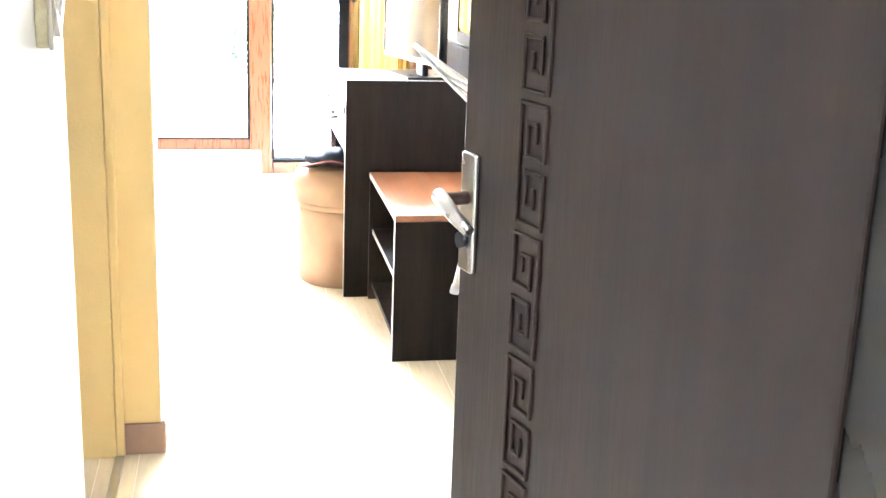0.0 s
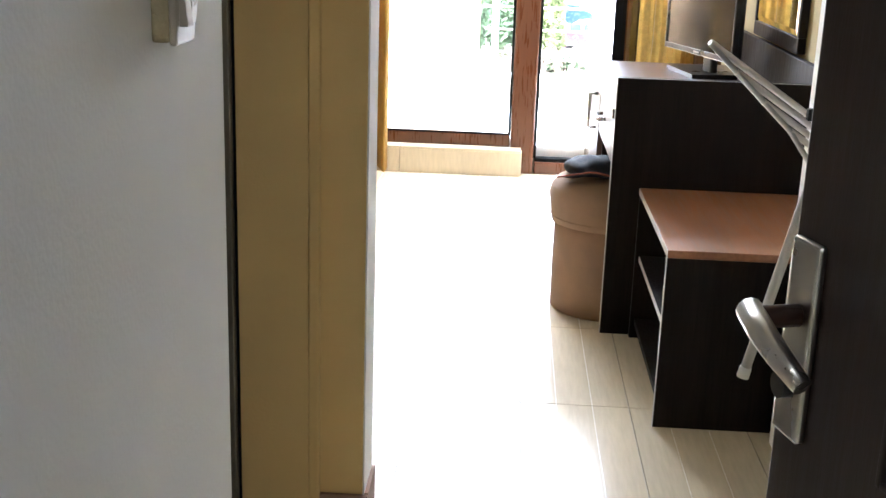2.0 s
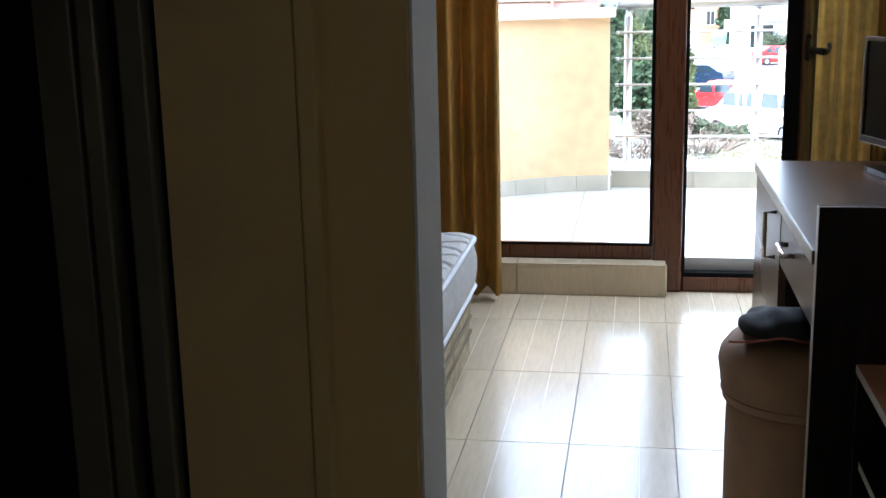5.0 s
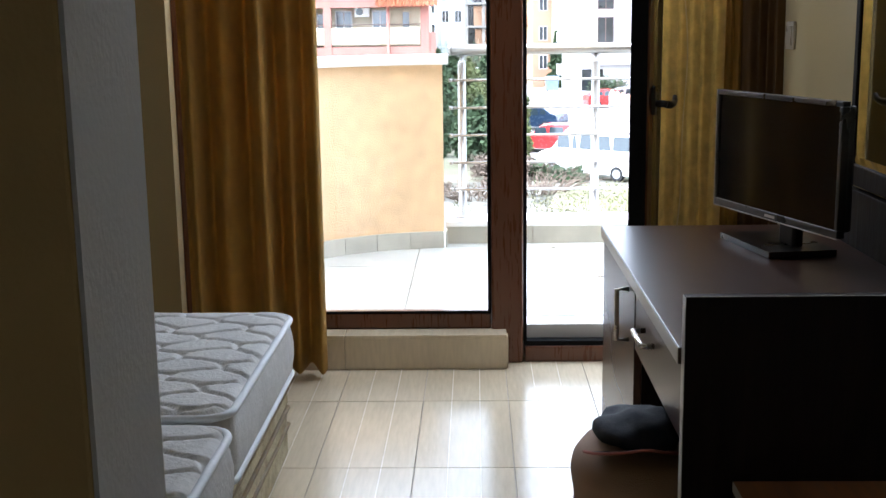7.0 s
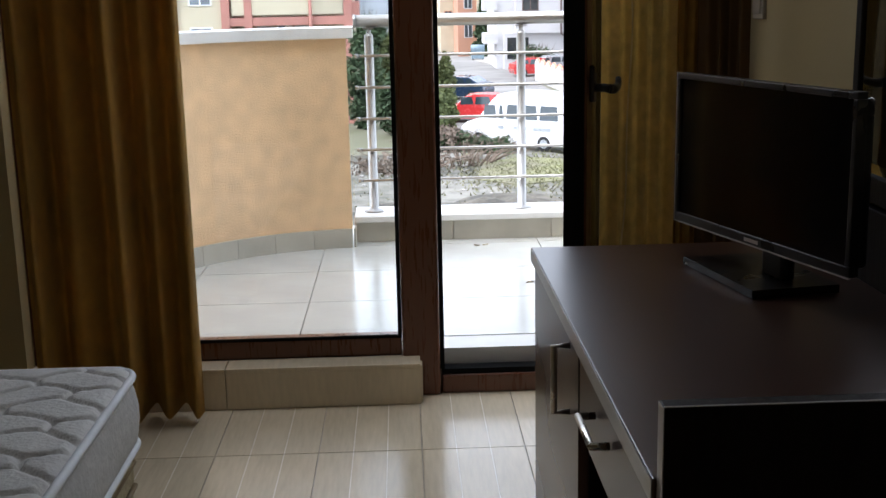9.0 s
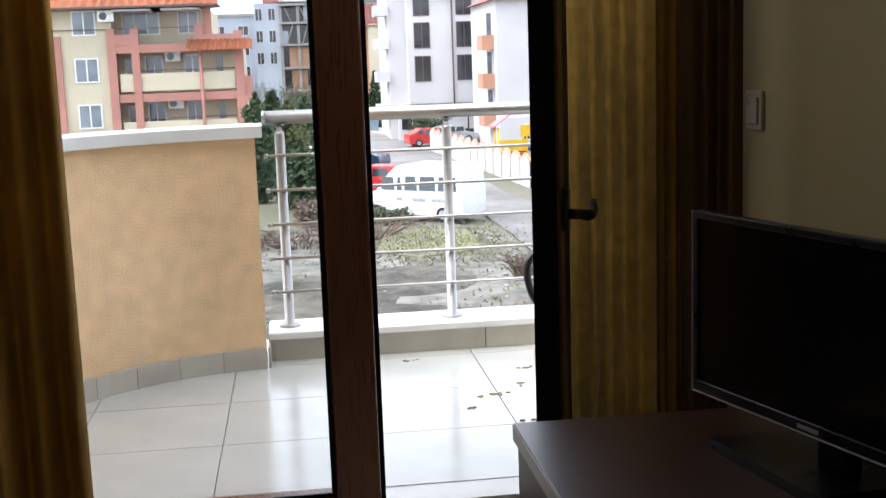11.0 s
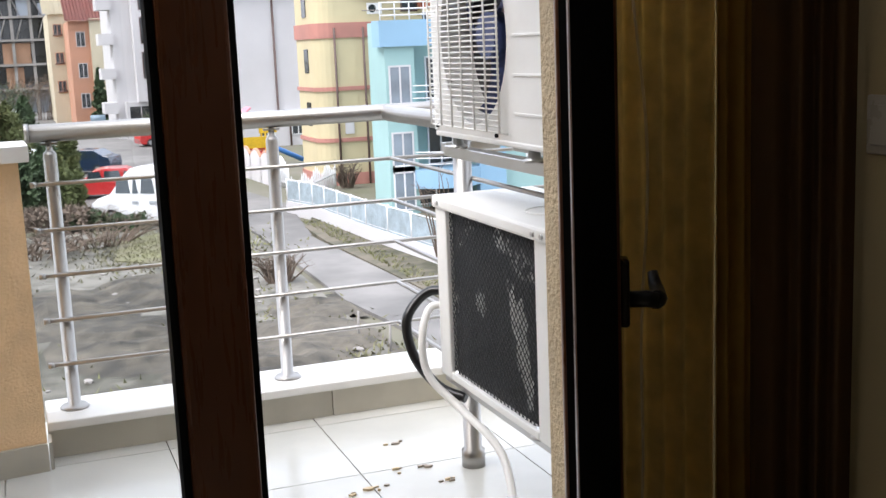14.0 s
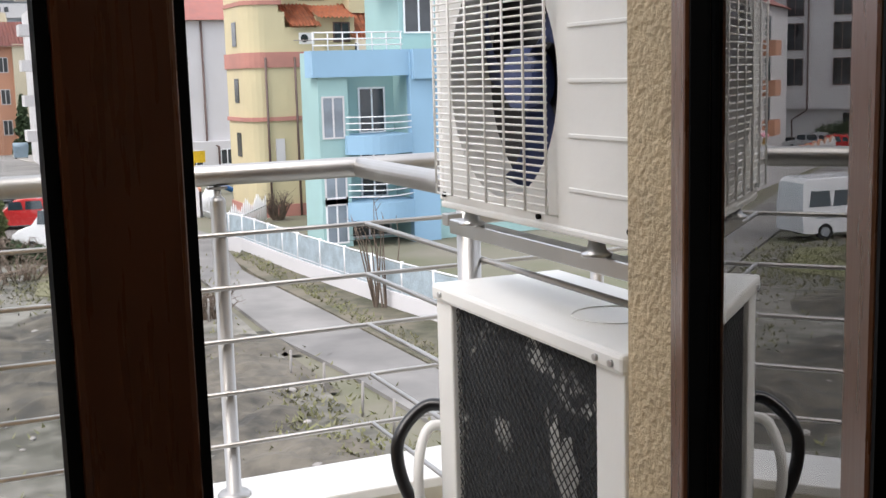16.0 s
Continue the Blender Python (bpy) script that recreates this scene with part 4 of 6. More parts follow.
def light_switch():
    x, y, z = -0.183, 2.5, 1.135
    t = thing("light_switch", (x, y, z), "pale double light switch on the white hallway wall", "switch")
    part("back_box", B((x, y - 0.035, z - 0.037, x + 0.018, y + 0.03, z + 0.045), bevel=0.003), M_BASE, t, "tan surface box")
    part("plate", B((x + 0.018, y - 0.036, z - 0.04, x + 0.026, y + 0.033, z + 0.048), bevel=0.003), M_SWITCH, t)
    for k in (-1, 1):
        bm = B((x + 0.024, y + k * 0.013 - 0.011, z - 0.022, x + 0.032, y + k * 0.013 + 0.011, z + 0.034), bevel=0.002)
        for v in bm.verts:
            if v.co.x > x + 0.028:
                v.co.x += k * 0.12 * (v.co.z - z)
        part("rocker", bm, M_SWITCH, t)


def entrance_door():
    t = tagged(new("door_3"), "dark brown entrance door with key-pattern relief standing ajar", "", "", "structure")
    hinge, free = Vector((0.608, 1.55)), Vector((0.411, 2.26))
    d = (free - hinge).normalized()
    w = (free - hinge).length
    m = Matrix.Translation((hinge.x, hinge.y, 0)) @ Matrix(((d.x, -d.y, 0, 0), (d.y, d.x, 0, 0), (0, 0, 1, 0), (0, 0, 0, 1)))

    def at(name, material, bm, parent=None, label=""):
        bmesh.ops.transform(bm, matrix=m, verts=bm.verts)
        return part(name, bm, material, parent or t, label)
    # along the leaf is x, its outer face lies at +y
    lf = at("leaf", M_DOOR, B((0, -0.05, 0.012, w, 0, 2.05), bevel=0.004))
    bm = bmesh.new()

    def bar(x0, z0, x1, z1):
        box(bm, x0, 0.0, z0, x1, 0.0045, z1, bevel=0.0014)
    # linked pairs of angular spirals, every second pair mirrored
    ua, s, e, h = w - 0.224, 0.067, 0.0055, 0.158
    z, flip = 0.083, False
    while z < 1.9:
        def line(x0, z0, x1, z1):
            xa, xb = (ua + x0, ua + x1) if flip else (ua + s - x1, ua + s - x0)
            bar(xa, z + z0, xb, z + z1)
        line(s - e, 0.0, s, h)
        for lo, sg in ((0.0, 1), (h, -1)):
            def rung(x0, za, x1, zb):
                p, q = sorted((lo + sg * za, lo + sg * zb))
                line(x0, p, x1, q)
            rung(0.0, 0.0, s - e, e)
            rung(0.0, e, e, 0.072)
            rung(e, 0.072 - e, 0.048, 0.072)
            rung(0.048 - e, 0.024, 0.048, 0.072 - e)
            rung(0.022, 0.024, 0.048 - e, 0.024 + e)
            rung(0.022, 0.024 + e, 0.022 + e, 0.051)
        z += 0.168
        flip = not flip
    at("key_relief", M_DOOR, bm, lf, "raised key-pattern relief")
    pl = at("lock_plate", M_CHROME, B((w - 0.052, 0.0, 0.822, w - 0.01, 0.008, 0.99), bevel=0.003), None, "satin nickel lock plate")
    hb = tube(bmesh.new(), [(w - 0.032, 0.006, 0.928), (w - 0.032, 0.038, 0.928), (w - 0.036, 0.048, 0.928)], 0.0095, 12)
    at("lever_neck", M_WENGE_TOP, hb, pl)
    hb = tube(bmesh.new(), [(w - 0.024, 0.047, 0.932), (w - 0.06, 0.052, 0.924), (w - 0.085, 0.05, 0.914), (w - 0.11, 0.043, 0.9)], [0.011, 0.011, 0.01, 0.008], 12)
    at("lever", M_CHROME, hb, pl, "satin nickel lever")
    at("lock_cylinder", M_BLACK, tube(bmesh.new(), [(w - 0.03, 0.006, 0.868), (w - 0.03, 0.018, 0.868)], 0.0115, 14), pl)
    part("door_frame", B((0.612, 1.44, 0.0, 0.658, 1.585, 2.08), (-0.238, 1.44, 0.0, -0.195, 1.585, 2.08), (-0.195, 1.44, 2.055, 0.612, 1.585, 2.079), bevel=0.004), M_BLACK, t, "black metal door frame")


def clothes_airer():
    t = thing("clothes_airer", (0.69, 3.24, 0.0), "white tube clothes airer folded upright in the hallway", "clothes airer")
    arm = [(0.485, 3.2, 1.049), (0.53, 3.2, 1.004), (0.578, 3.2, 0.958), (0.625, 3.2, 0.913), (0.68, 3.2, 0.837)]
    part("side_arm", tube(bmesh.new(), arm, 0.0045, 8), M_ALU, t)
    ends = [(0.712, 3.26, 0.9), (0.714, 3.26, 0.885), (0.716, 3.26, 0.868), (0.718, 3.26, 0.852)]
    for p, q in zip(arm, ends):
        part("rack_bar", tube(bmesh.new(), [p, q], 0.0055, 8), M_TUBE, t)
    part("end_bar", tube(bmesh.new(), [(0.672, 3.2, 0.841), (0.72, 3.21, 0.81)], 0.006, 8), M_TUBE, t)
    part("inner_arm", tube(bmesh.new(), [(0.656, 3.21, 0.939), (0.73, 3.24, 0.87)], 0.0045, 8), M_ALU, t)
    part("leg", tube(bmesh.new(), [(0.691, 3.2, 1.3), (0.691, 3.2, 1.139), (0.694, 3.2, 0.955), (0.672, 3.2, 0.853), (0.595, 3.2, 0.495)], 0.0085, 10), M_TUBE, t)
    part("leg_cap", tube(bmesh.new(), [(0.597, 3.2, 0.505), (0.593, 3.2, 0.486)], 0.0105, 10), M_PVC_CAP, t)
    for y in (3.22, 3.3):
        part("rear_leg", tube(bmesh.new(), [(0.75, y, -0.0), (0.735, y, 0.8), (0.73, y, 1.4)], 0.0085, 8), M_TUBE, t)
    part("clip", B((0.65, 3.195, 0.93, 0.664, 3.212, 0.95), bevel=0.002), M_BLACK, t, "black plastic clip")


def garden_chair(x, y):
    t = thing("folding_chair", (x, y, 0.0), "folding metal chair with pale slats in the alcove", "chair")
    z = -0.003
    for sx in (-0.19, 0.19):
        part("rear_leg", tube(bmesh.new(), [(x + sx, y + 0.22, z), (x + sx, y - 0.05, 0.45), (x + sx, y + 0.12, 0.86)], 0.011, 8), M_ALU, t)
        part("front_leg", tube(bmesh.new(), [(x + sx * 0.9, y - 0.22, z), (x + sx * 0.9, y + 0.16, 0.45)], 0.011, 8), M_ALU, t)
    part("top_rail", tube(bmesh.new(), [(x - 0.19, y + 0.12, 0.86), (x - 0.1, y + 0.135, 0.895), (x + 0.1, y + 0.135, 0.895), (x + 0.19, y + 0.12, 0.86)], 0.011, 8), M_ALU, t)
    for i in range(3):
        zz = 0.62 + 0.085 * i
        part("back_slat", B((x - 0.19, y + 0.01 + 0.035 * i, zz, x + 0.19, y + 0.025 + 0.035 * i, zz + 0.065), bevel=0.004), M_EDGE, t)
    for i in range(5):
        part("seat_slat", B((x - 0.185, y - 0.2 + 0.078 * i, 0.455, x + 0.185, y - 0.14 + 0.078 * i, 0.47), bevel=0.003), M_WENGE_TOP, t)


desk()
luggage_bench()
pouf()
cap()
television()
wall_mirror()
bed_base(-2.35, 5.12, -0.4, 5.965, 0.285)
mattress(-2.36, 5.11, -0.385, 5.975, 0.287, 0.462, "single mattress with quilted ticking and white piping")
bed_base(-2.35, 4.2, -0.38, 5.05, 0.285)
mattress(-2.36, 4.19, -0.365, 5.06, 0.287, 0.455, "single mattress beside its twin, quilted ticking")
curtain("curtain", "ochre cloth curtain gathered beside the window", (-0.88, 6.8), (-0.405, 6.86), 0.03, 2.5, 5, 0.085, M_CURTAIN, 1)
curtain("sheer_curtain", "cream sheer curtain bunched behind the open door leaf", (0.735, 6.6), (0.96, 6.62), 0.03, 2.5, 5, 0.02, M_SHEER, 4)
# added strip whose ochre carries the sheer's fade from lit to shaded folds
curtain("curtain", "added ochre strip for the sheer curtain's shaded folds", (0.93, 6.57), (1.0, 6.56), 0.03, 2.5, 3, 0.016, M_CURTAIN, 6)
curtain("drape", "brown drape hanging in the corner by the balcony door", (0.975, 6.55), (1.08, 6.45), 0.03, 2.5, 4, 0.018, M_DRAPE, 9)
def sheer_hem():
    """The stitched edge of the sheer curtain, swinging down its front."""
    t = bpy.data.objects["sheer_curtain"]
    pts = []
    for i in range(60):
        v = i / 59
        z = 0.06 + 2.42 * v
        pts.append((0.765 + 0.05 * math.sin(math.pi * min(1.0, v / 0.85)) ** 2 - 0.02 * v + 0.004 * math.sin(31 * v), 6.565 + 0.004 * math.sin(23 * v), z))
    part("hem", tube(bmesh.new(), pts, 0.0022, 6), M_HEM, t, "pale stitched hem")


sheer_hem()
struct("curtain_rail", B((-1.0, 6.82, 2.5, 1.08, 6.87, 2.53)), M_EDGE, "ceiling curtain rail")
socket(1.09, 6.39, 1.2, "wall_switch", "pale wall switch beside the drape")
light_switch()
entrance_door()
clothes_airer()
garden_chair(-1.62, 7.45)

# ---- outside ----
GZ = -5.5
M_GROUND = mat("bare soil with thin grass", (0.2, 0.18, 0.15), 0.95, scale=0.35, bump=0.6, bscale=3, color2=(0.085, 0.095, 0.04))
M_LOT = mat("grey gravelly soil", (0.2, 0.19, 0.165), 0.95, scale=1.3, bump=1.0, bscale=7, color2=(0.055, 0.053, 0.038), contrast=2.0)
M_SOIL = mat("dug dark soil", (0.13, 0.115, 0.09), 0.95, scale=2.0, bump=1.0, bscale=9, color2=(0.035, 0.032, 0.025), contrast=1.8)
M_GRASS = mat("rough winter grass", (0.2, 0.21, 0.09), 0.95, scale=0.9, bump=0.5, bscale=8, color2=(0.13, 0.115, 0.08))
M_VERGE = mat("muddy verge with thin grass", (0.16, 0.14, 0.105), 0.95, scale=1.4, bump=1.0, bscale=8, color2=(0.045, 0.047, 0.024), contrast=2.0)
M_ASPHALT = mat("worn asphalt", (0.2, 0.192, 0.182), 0.9, var=0.2, scale=0.6, bump=0.2, bscale=20, contrast=1.6)
M_PAVING = mat("pale paving", (0.36, 0.34, 0.31), 0.9, var=0.12, scale=1.0)
M_F_RED = mat("brick red render", (0.45, 0.21, 0.17), 0.9, var=0.14, scale=0.8)
M_F_CREAM = mat("cream render", (0.56, 0.5, 0.37), 0.9, var=0.1, scale=0.6)
M_F_YELLOW = mat("pale yellow render", (0.55, 0.48, 0.3), 0.9, var=0.08, scale=0.5)
M_F_WHITE = mat("white render", (0.55, 0.54, 0.545), 0.9, var=0.05, scale=0.4)
M_F_BLUE = mat("sky blue render", (0.25, 0.41, 0.55), 0.9, var=0.07, scale=0.5)
M_F_GREEN = mat("sea green render", (0.3, 0.46, 0.45), 0.9, var=0.07, scale=0.5)
M_F_GREY = mat("grey blue render", (0.4, 0.44, 0.5), 0.9, var=0.12, scale=0.3)
M_F_PINK = mat("salmon render", (0.5, 0.26, 0.17), 0.9, var=0.1, scale=0.5)
M_CONC = mat("raw concrete", (0.32, 0.3, 0.28), 0.95, var=0.2, scale=0.6)
M_BRICKY = mat("bare hollow brick", (0.42, 0.25, 0.16), 0.95, var=0.15, scale=1.5)
M_ROOF = mat("orange roof tiles", (0.47, 0.17, 0.085), 0.8, var=0.25, scale=3, rand=0.2)
M_ROOF_DARK = mat("maroon roof tiles", (0.3, 0.12, 0.1), 0.8, var=0.15, scale=2)
M_PANE = mat("far window glass", (0.2, 0.24, 0.28), 0.12, var=0.4, scale=0.7, spec=0.8)
M_PANE_DARK = mat("dark far window glass", (0.035, 0.04, 0.045), 0.15, var=0.4, scale=0.7, spec=0.7)
M_PVC = mat("white window plastic", (0.72, 0.73, 0.74), 0.4, var=0.04)
M_PIPE = mat("brown drainpipe", (0.11, 0.07, 0.06), 0.6, var=0.1)
M_CARWHITE = mat("white car paint", (0.74, 0.75, 0.76), 0.25, var=0.03, coat=0.6)
M_CARRED = mat("red car paint", (0.5, 0.03, 0.03), 0.25, var=0.05, coat=0.6)
M_CARBLUE = mat("dark blue car paint", (0.02, 0.04, 0.08), 0.25, var=0.05, coat=0.6)
M_CARSILVER = mat("silver car paint", (0.42, 0.45, 0.48), 0.3, 0.4, var=0.05, coat=0.5)
M_CARGLASS = mat("tinted car glass", (0.03, 0.045, 0.055), 0.08, var=0.1, spec=0.8)
M_TYRE = mat("tyre rubber", (0.015, 0.015, 0.016), 0.8)
M_LEAF = mat("dark conifer leaves", (0.05, 0.085, 0.03), 0.8, var=0.4, scale=6, color2=(0.02, 0.035, 0.016))
M_LEAF_Y = mat("yellow-green leaves", (0.12, 0.13, 0.04), 0.8, var=0.4, scale=6, color2=(0.05, 0.07, 0.02))
M_TWIG = mat("bare brown twigs", (0.16, 0.12, 0.09), 0.9, var=0.3, scale=6)
M_BIN = mat("blue-grey bin metal", (0.22, 0.3, 0.36), 0.5, var=0.15, scale=3)
M_SCREENPANEL = fabric("pale blue sheet panel", (0.5, 0.58, 0.62), 0.45)
M_TOY_Y = mat("yellow play panel", (0.7, 0.45, 0.02), 0.4)
M_TOY_R = mat("red play panel", (0.55, 0.05, 0.05), 0.4)
M_TOY_B = mat("blue play slide", (0.04, 0.16, 0.42), 0.4)
M_TOY_P = mat("pink play roof", (0.62, 0.22, 0.28), 0.4)


def patch(name, outline, z, material, label, th=0.6):
    bm = prism(bmesh.new(), outline, z - th, z)
    bmesh.ops.recalc_face_normals(bm, faces=bm.faces)
    return struct(name, bm, material, label)


gb = bmesh.new()
bmesh.ops.create_grid(gb, x_segments=90, y_segments=90, size=600, matrix=Matrix.Translation((0, 560, GZ)))
for v in gb.verts:
    v.co.z += 0.05 * noise.noise(v.co * 0.05)
struct("ground", gb, M_GROUND, "bare soil and thin winter grass")
patch("lot", [(-30, 14), (7.3, 14), (7.6, 33), (8.2, 48), (6.0, 52.6), (-8, 52), (-30, 52)], GZ + 0.1, M_LOT, "vacant lot of grey soil and rubble")
patch("grass_patch", [(2.8, 45), (4.2, 43.5), (6.6, 44.6), (6.8, 49.5), (5.0, 50.4), (3.4, 49.2)], GZ + 0.14, M_GRASS, "patch of rough grass")
patch("grass_strip", [(10.45, 24), (13.0, 24), (12.7, 33), (12.2, 36.6), (11.85, 40.6), (11.5, 44.6), (11.15, 51), (10.25, 48.5), (10.1, 45), (10.3, 38), (10.45, 30)], GZ + 0.13, M_VERGE, "muddy verge beside the lane")
patch("road", [(8.7, 14), (10.4, 14), (10.4, 30), (10.25, 38), (9.95, 46), (11.3, 55.8), (10.6, 62), (10.6, 75), (10.2, 92), (12.0, 102), (22, 103.5), (22, 104.5), (9.9, 104.8), (9.4, 120), (6.6, 175), (4.4, 320), (0.8, 320), (1.6, 175), (2.0, 110), (2.2, 59), (8.2, 54.4), (8.3, 48), (8.05, 35), (8.45, 31), (8.65, 26)], GZ + 0.11, M_ASPHALT, "worn grey asphalt lane and street")
patch("pavement", [(7.5, 119), (9.9, 104.9), (21, 104.9), (21, 112), (8.0, 130), (7.4, 175), (6.7, 175)], GZ + 0.16, M_PAVING, "pale pavement beside the street")


def win(parent, x, z, w, h, y, frame_mat=None, pane_mat=None, bars=1):
    """A window on a facade that looks towards the balcony."""
    f = 0.07
    boxes = [(x - w / 2, y - 0.05, z - h / 2, x + w / 2, y + 0.02, z - h / 2 + f), (x - w / 2, y - 0.05, z + h / 2 - f, x + w / 2, y + 0.02, z + h / 2),
             (x - w / 2, y - 0.05, z - h / 2 + f, x - w / 2 + f, y + 0.02, z + h / 2 - f), (x + w / 2 - f, y - 0.05, z - h / 2 + f, x + w / 2, y + 0.02, z + h / 2 - f)]
    for b in range(bars):
        xb = x - w / 2 + w * (b + 1) / (bars + 1)
        boxes.append((xb - f / 2, y - 0.045, z - h / 2 + f, xb + f / 2, y + 0.02, z + h / 2 - f))
    fr = part("window", B(*boxes), frame_mat or M_PVC, parent)
    part("pane", B((x - w / 2 + f * 0.5, y - 0.02, z - h / 2 + f * 0.5, x + w / 2 - f * 0.5, y - 0.004, z + h / 2 - f * 0.5)), pane_mat or M_PANE, fr)


def tiled_slope(name, parent, x0, x1, ya, za, yb, zb, material, n=18):
    """A pitched roof of ribbed tiles from the eave (ya, za) to the ridge (yb, zb)."""
    bm = bmesh.new()
    cols = n * 4
    grid = []
    for j in range(9):
        v = j / 8
        grid.append([bm.verts.new((x0 + (x1 - x0) * i / cols, ya + (yb - ya) * v, za + (zb - za) * v + 0.05 * math.sin(2 * math.pi * n * i / cols) + (0.03 if j % 2 else 0))) for i in range(cols + 1)])
    for a, b in zip(grid, grid[1:]):
        for i in range(cols):
            bm.faces.new((a[i], a[i + 1], b[i + 1], b[i]))
    bmesh.ops.solidify(bm, geom=list(bm.faces), thickness=-0.1)
    return part(name, bm, material, parent)


def ac_box(parent, x, z, y):
    p = part("outdoor_unit", B((x - 0.4, y - 0.35, z - 0.28, x + 0.4, y - 0.02, z + 0.28), bevel=0.02), M_PAINTED, parent)
    part("fan_grille", tube(bmesh.new(), [(x - 0.12, y - 0.352, z), (x - 0.12, y - 0.34, z)], 0.2, 16), M_PANE_DARK, p)


def red_building():
    y = 66.0
    t = thing("apartment_building", (-7, y + 4, GZ), "cream and brick red apartment house with orange tiled roof", "building", "apartment houses")
    for b in ((-30, y, GZ, -8.9, y + 12, 4.55), (-8.9, y + 1.5, GZ, -2.6, y + 12, 2.4), (-8.9, y + 1.7, 2.4, -4.2, y + 12, 4.55)):
        part("wall", B(b), M_F_CREAM, t)
    part("pillar", B((-11.9, y - 0.15, GZ, -11.45, y + 0.02, 3.2)), M_F_RED, t)
    for x0, x1, z1 in ((-9.15, -8.72, 3.5), (-7.95, -7.55, 3.5), (-2.75, -2.3, 2.3)):
        part("pillar", B((x0, y - 0.3, GZ, x1, y + 0.2, z1)), M_F_RED, t)
    for z in (2.25, -0.25, -2.75):
        part("beam", B((-9.1, y - 0.25, z, -2.32, y + 1.5, z + 0.42)), M_F_RED, t)
    for b in ((-8.72, y - 0.28, 2.67, -7.95, y - 0.05, 3.2),):
        part("terrace_wall", B(b), M_F_RED, t)
    for b in ((-4.7, y - 0.25, 2.85, -2.3, y - 0.02, 3.1), (-4.7, y - 0.25, 3.1, -4.3, y - 0.02, 3.65), (-2.75, y - 0.25, 3.1, -2.3, y - 0.02, 3.25)):
        part("terrace_wall", B(b), M_F_RED, t)
    part("pillar", B((-4.25, y - 0.05, 2.4, -3.85, y + 0.4, 4.6)), M_F_RED, t)
    tiled_slope("awning_roof", t, -5.1, -1.8, y - 1.1, 2.3, y - 0.2, 2.85, M_ROOF, 14)
    for b in ((-2.3, y - 0.2, -0.1, -1.95, y + 1.5, 0.9), (-2.3, y - 0.3, -0.35, -1.85, y + 1.5, -0.1)):
        part("side_balcony", B(b), M_F_RED, t)
    part("drainpipe", tube(bmesh.new(), [(-4.48, y - 0.4, GZ), (-4.48, y - 0.4, 2.3)], 0.09, 8), M_F_RED, t)
    tiled_slope("roof", t, -31, -3.4, y - 0.9, 4.6, y + 5.0, 7.0, M_ROOF, 60)
    part("eave", B((-31, y - 0.95, 4.5, -3.4, y + 1.5, 4.6)), M_PIPE, t)
    part("roof_tower", B((-6.3, y + 1.0, 4.6, -3.9, y + 4, 6.0)), M_F_RED, t)
    part("tower_cap", B((-6.6, y + 0.6, 6.0, -3.5, y + 4.4, 6.15)), M_PIPE, t)
    for x in (-7.5, -5.6):
        part("awning", B((x - 1.2, y - 0.7, 4.35, x + 1.2, y + 1.6, 4.45)), M_F_WHITE, t)
    for z in (3.83, 1.45, -0.9, -3.3):
        win(t, -10.26, z, 1.2, 1.25, y)
        win(t, -13.6, z, 1.2, 1.25, y)
    win(t, -7.6, 3.8, 1.95, 1.2, y + 1.7, bars=2)
    win(t, -5.15, 3.8, 1.1, 1.2, y + 1.7)
    for z in (1.3, -1.15, -3.6):
        win(t, -8.25, z - 0.15, 0.6, 1.7, y + 1.5, bars=0)
        win(t, -7.05, z + 0.2, 0.95, 1.25, y + 1.5)
        win(t, -5.05, z + 0.2, 0.9, 1.25, y + 1.5)
        win(t, -3.63, z - 0.1, 0.5, 1.75, y + 1.5, M_F_CREAM, bars=0)
        part("balcony_rail", tube(bmesh.new(), [(-9.0, y - 0.2, z + 0.05), (-2.5, y - 0.2, z + 0.05)], 0.03, 6), M_PIPE, t)
        part("balcony_glass", B((-8.6, y - 0.2, z - 1.0, -2.8, y - 0.18, z - 0.1)), M_F_CREAM, t)
        ac_box(t, -6.0, z + 0.75, y + 1.2)
    ac_box(t, -9.1, 4.15, y)
    part("terrace_rail", tube(bmesh.new(), [(-12, y - 0.1, 3.5), (-4.4, y - 0.1, 3.5)], 0.025, 6), M_PIPE, t)


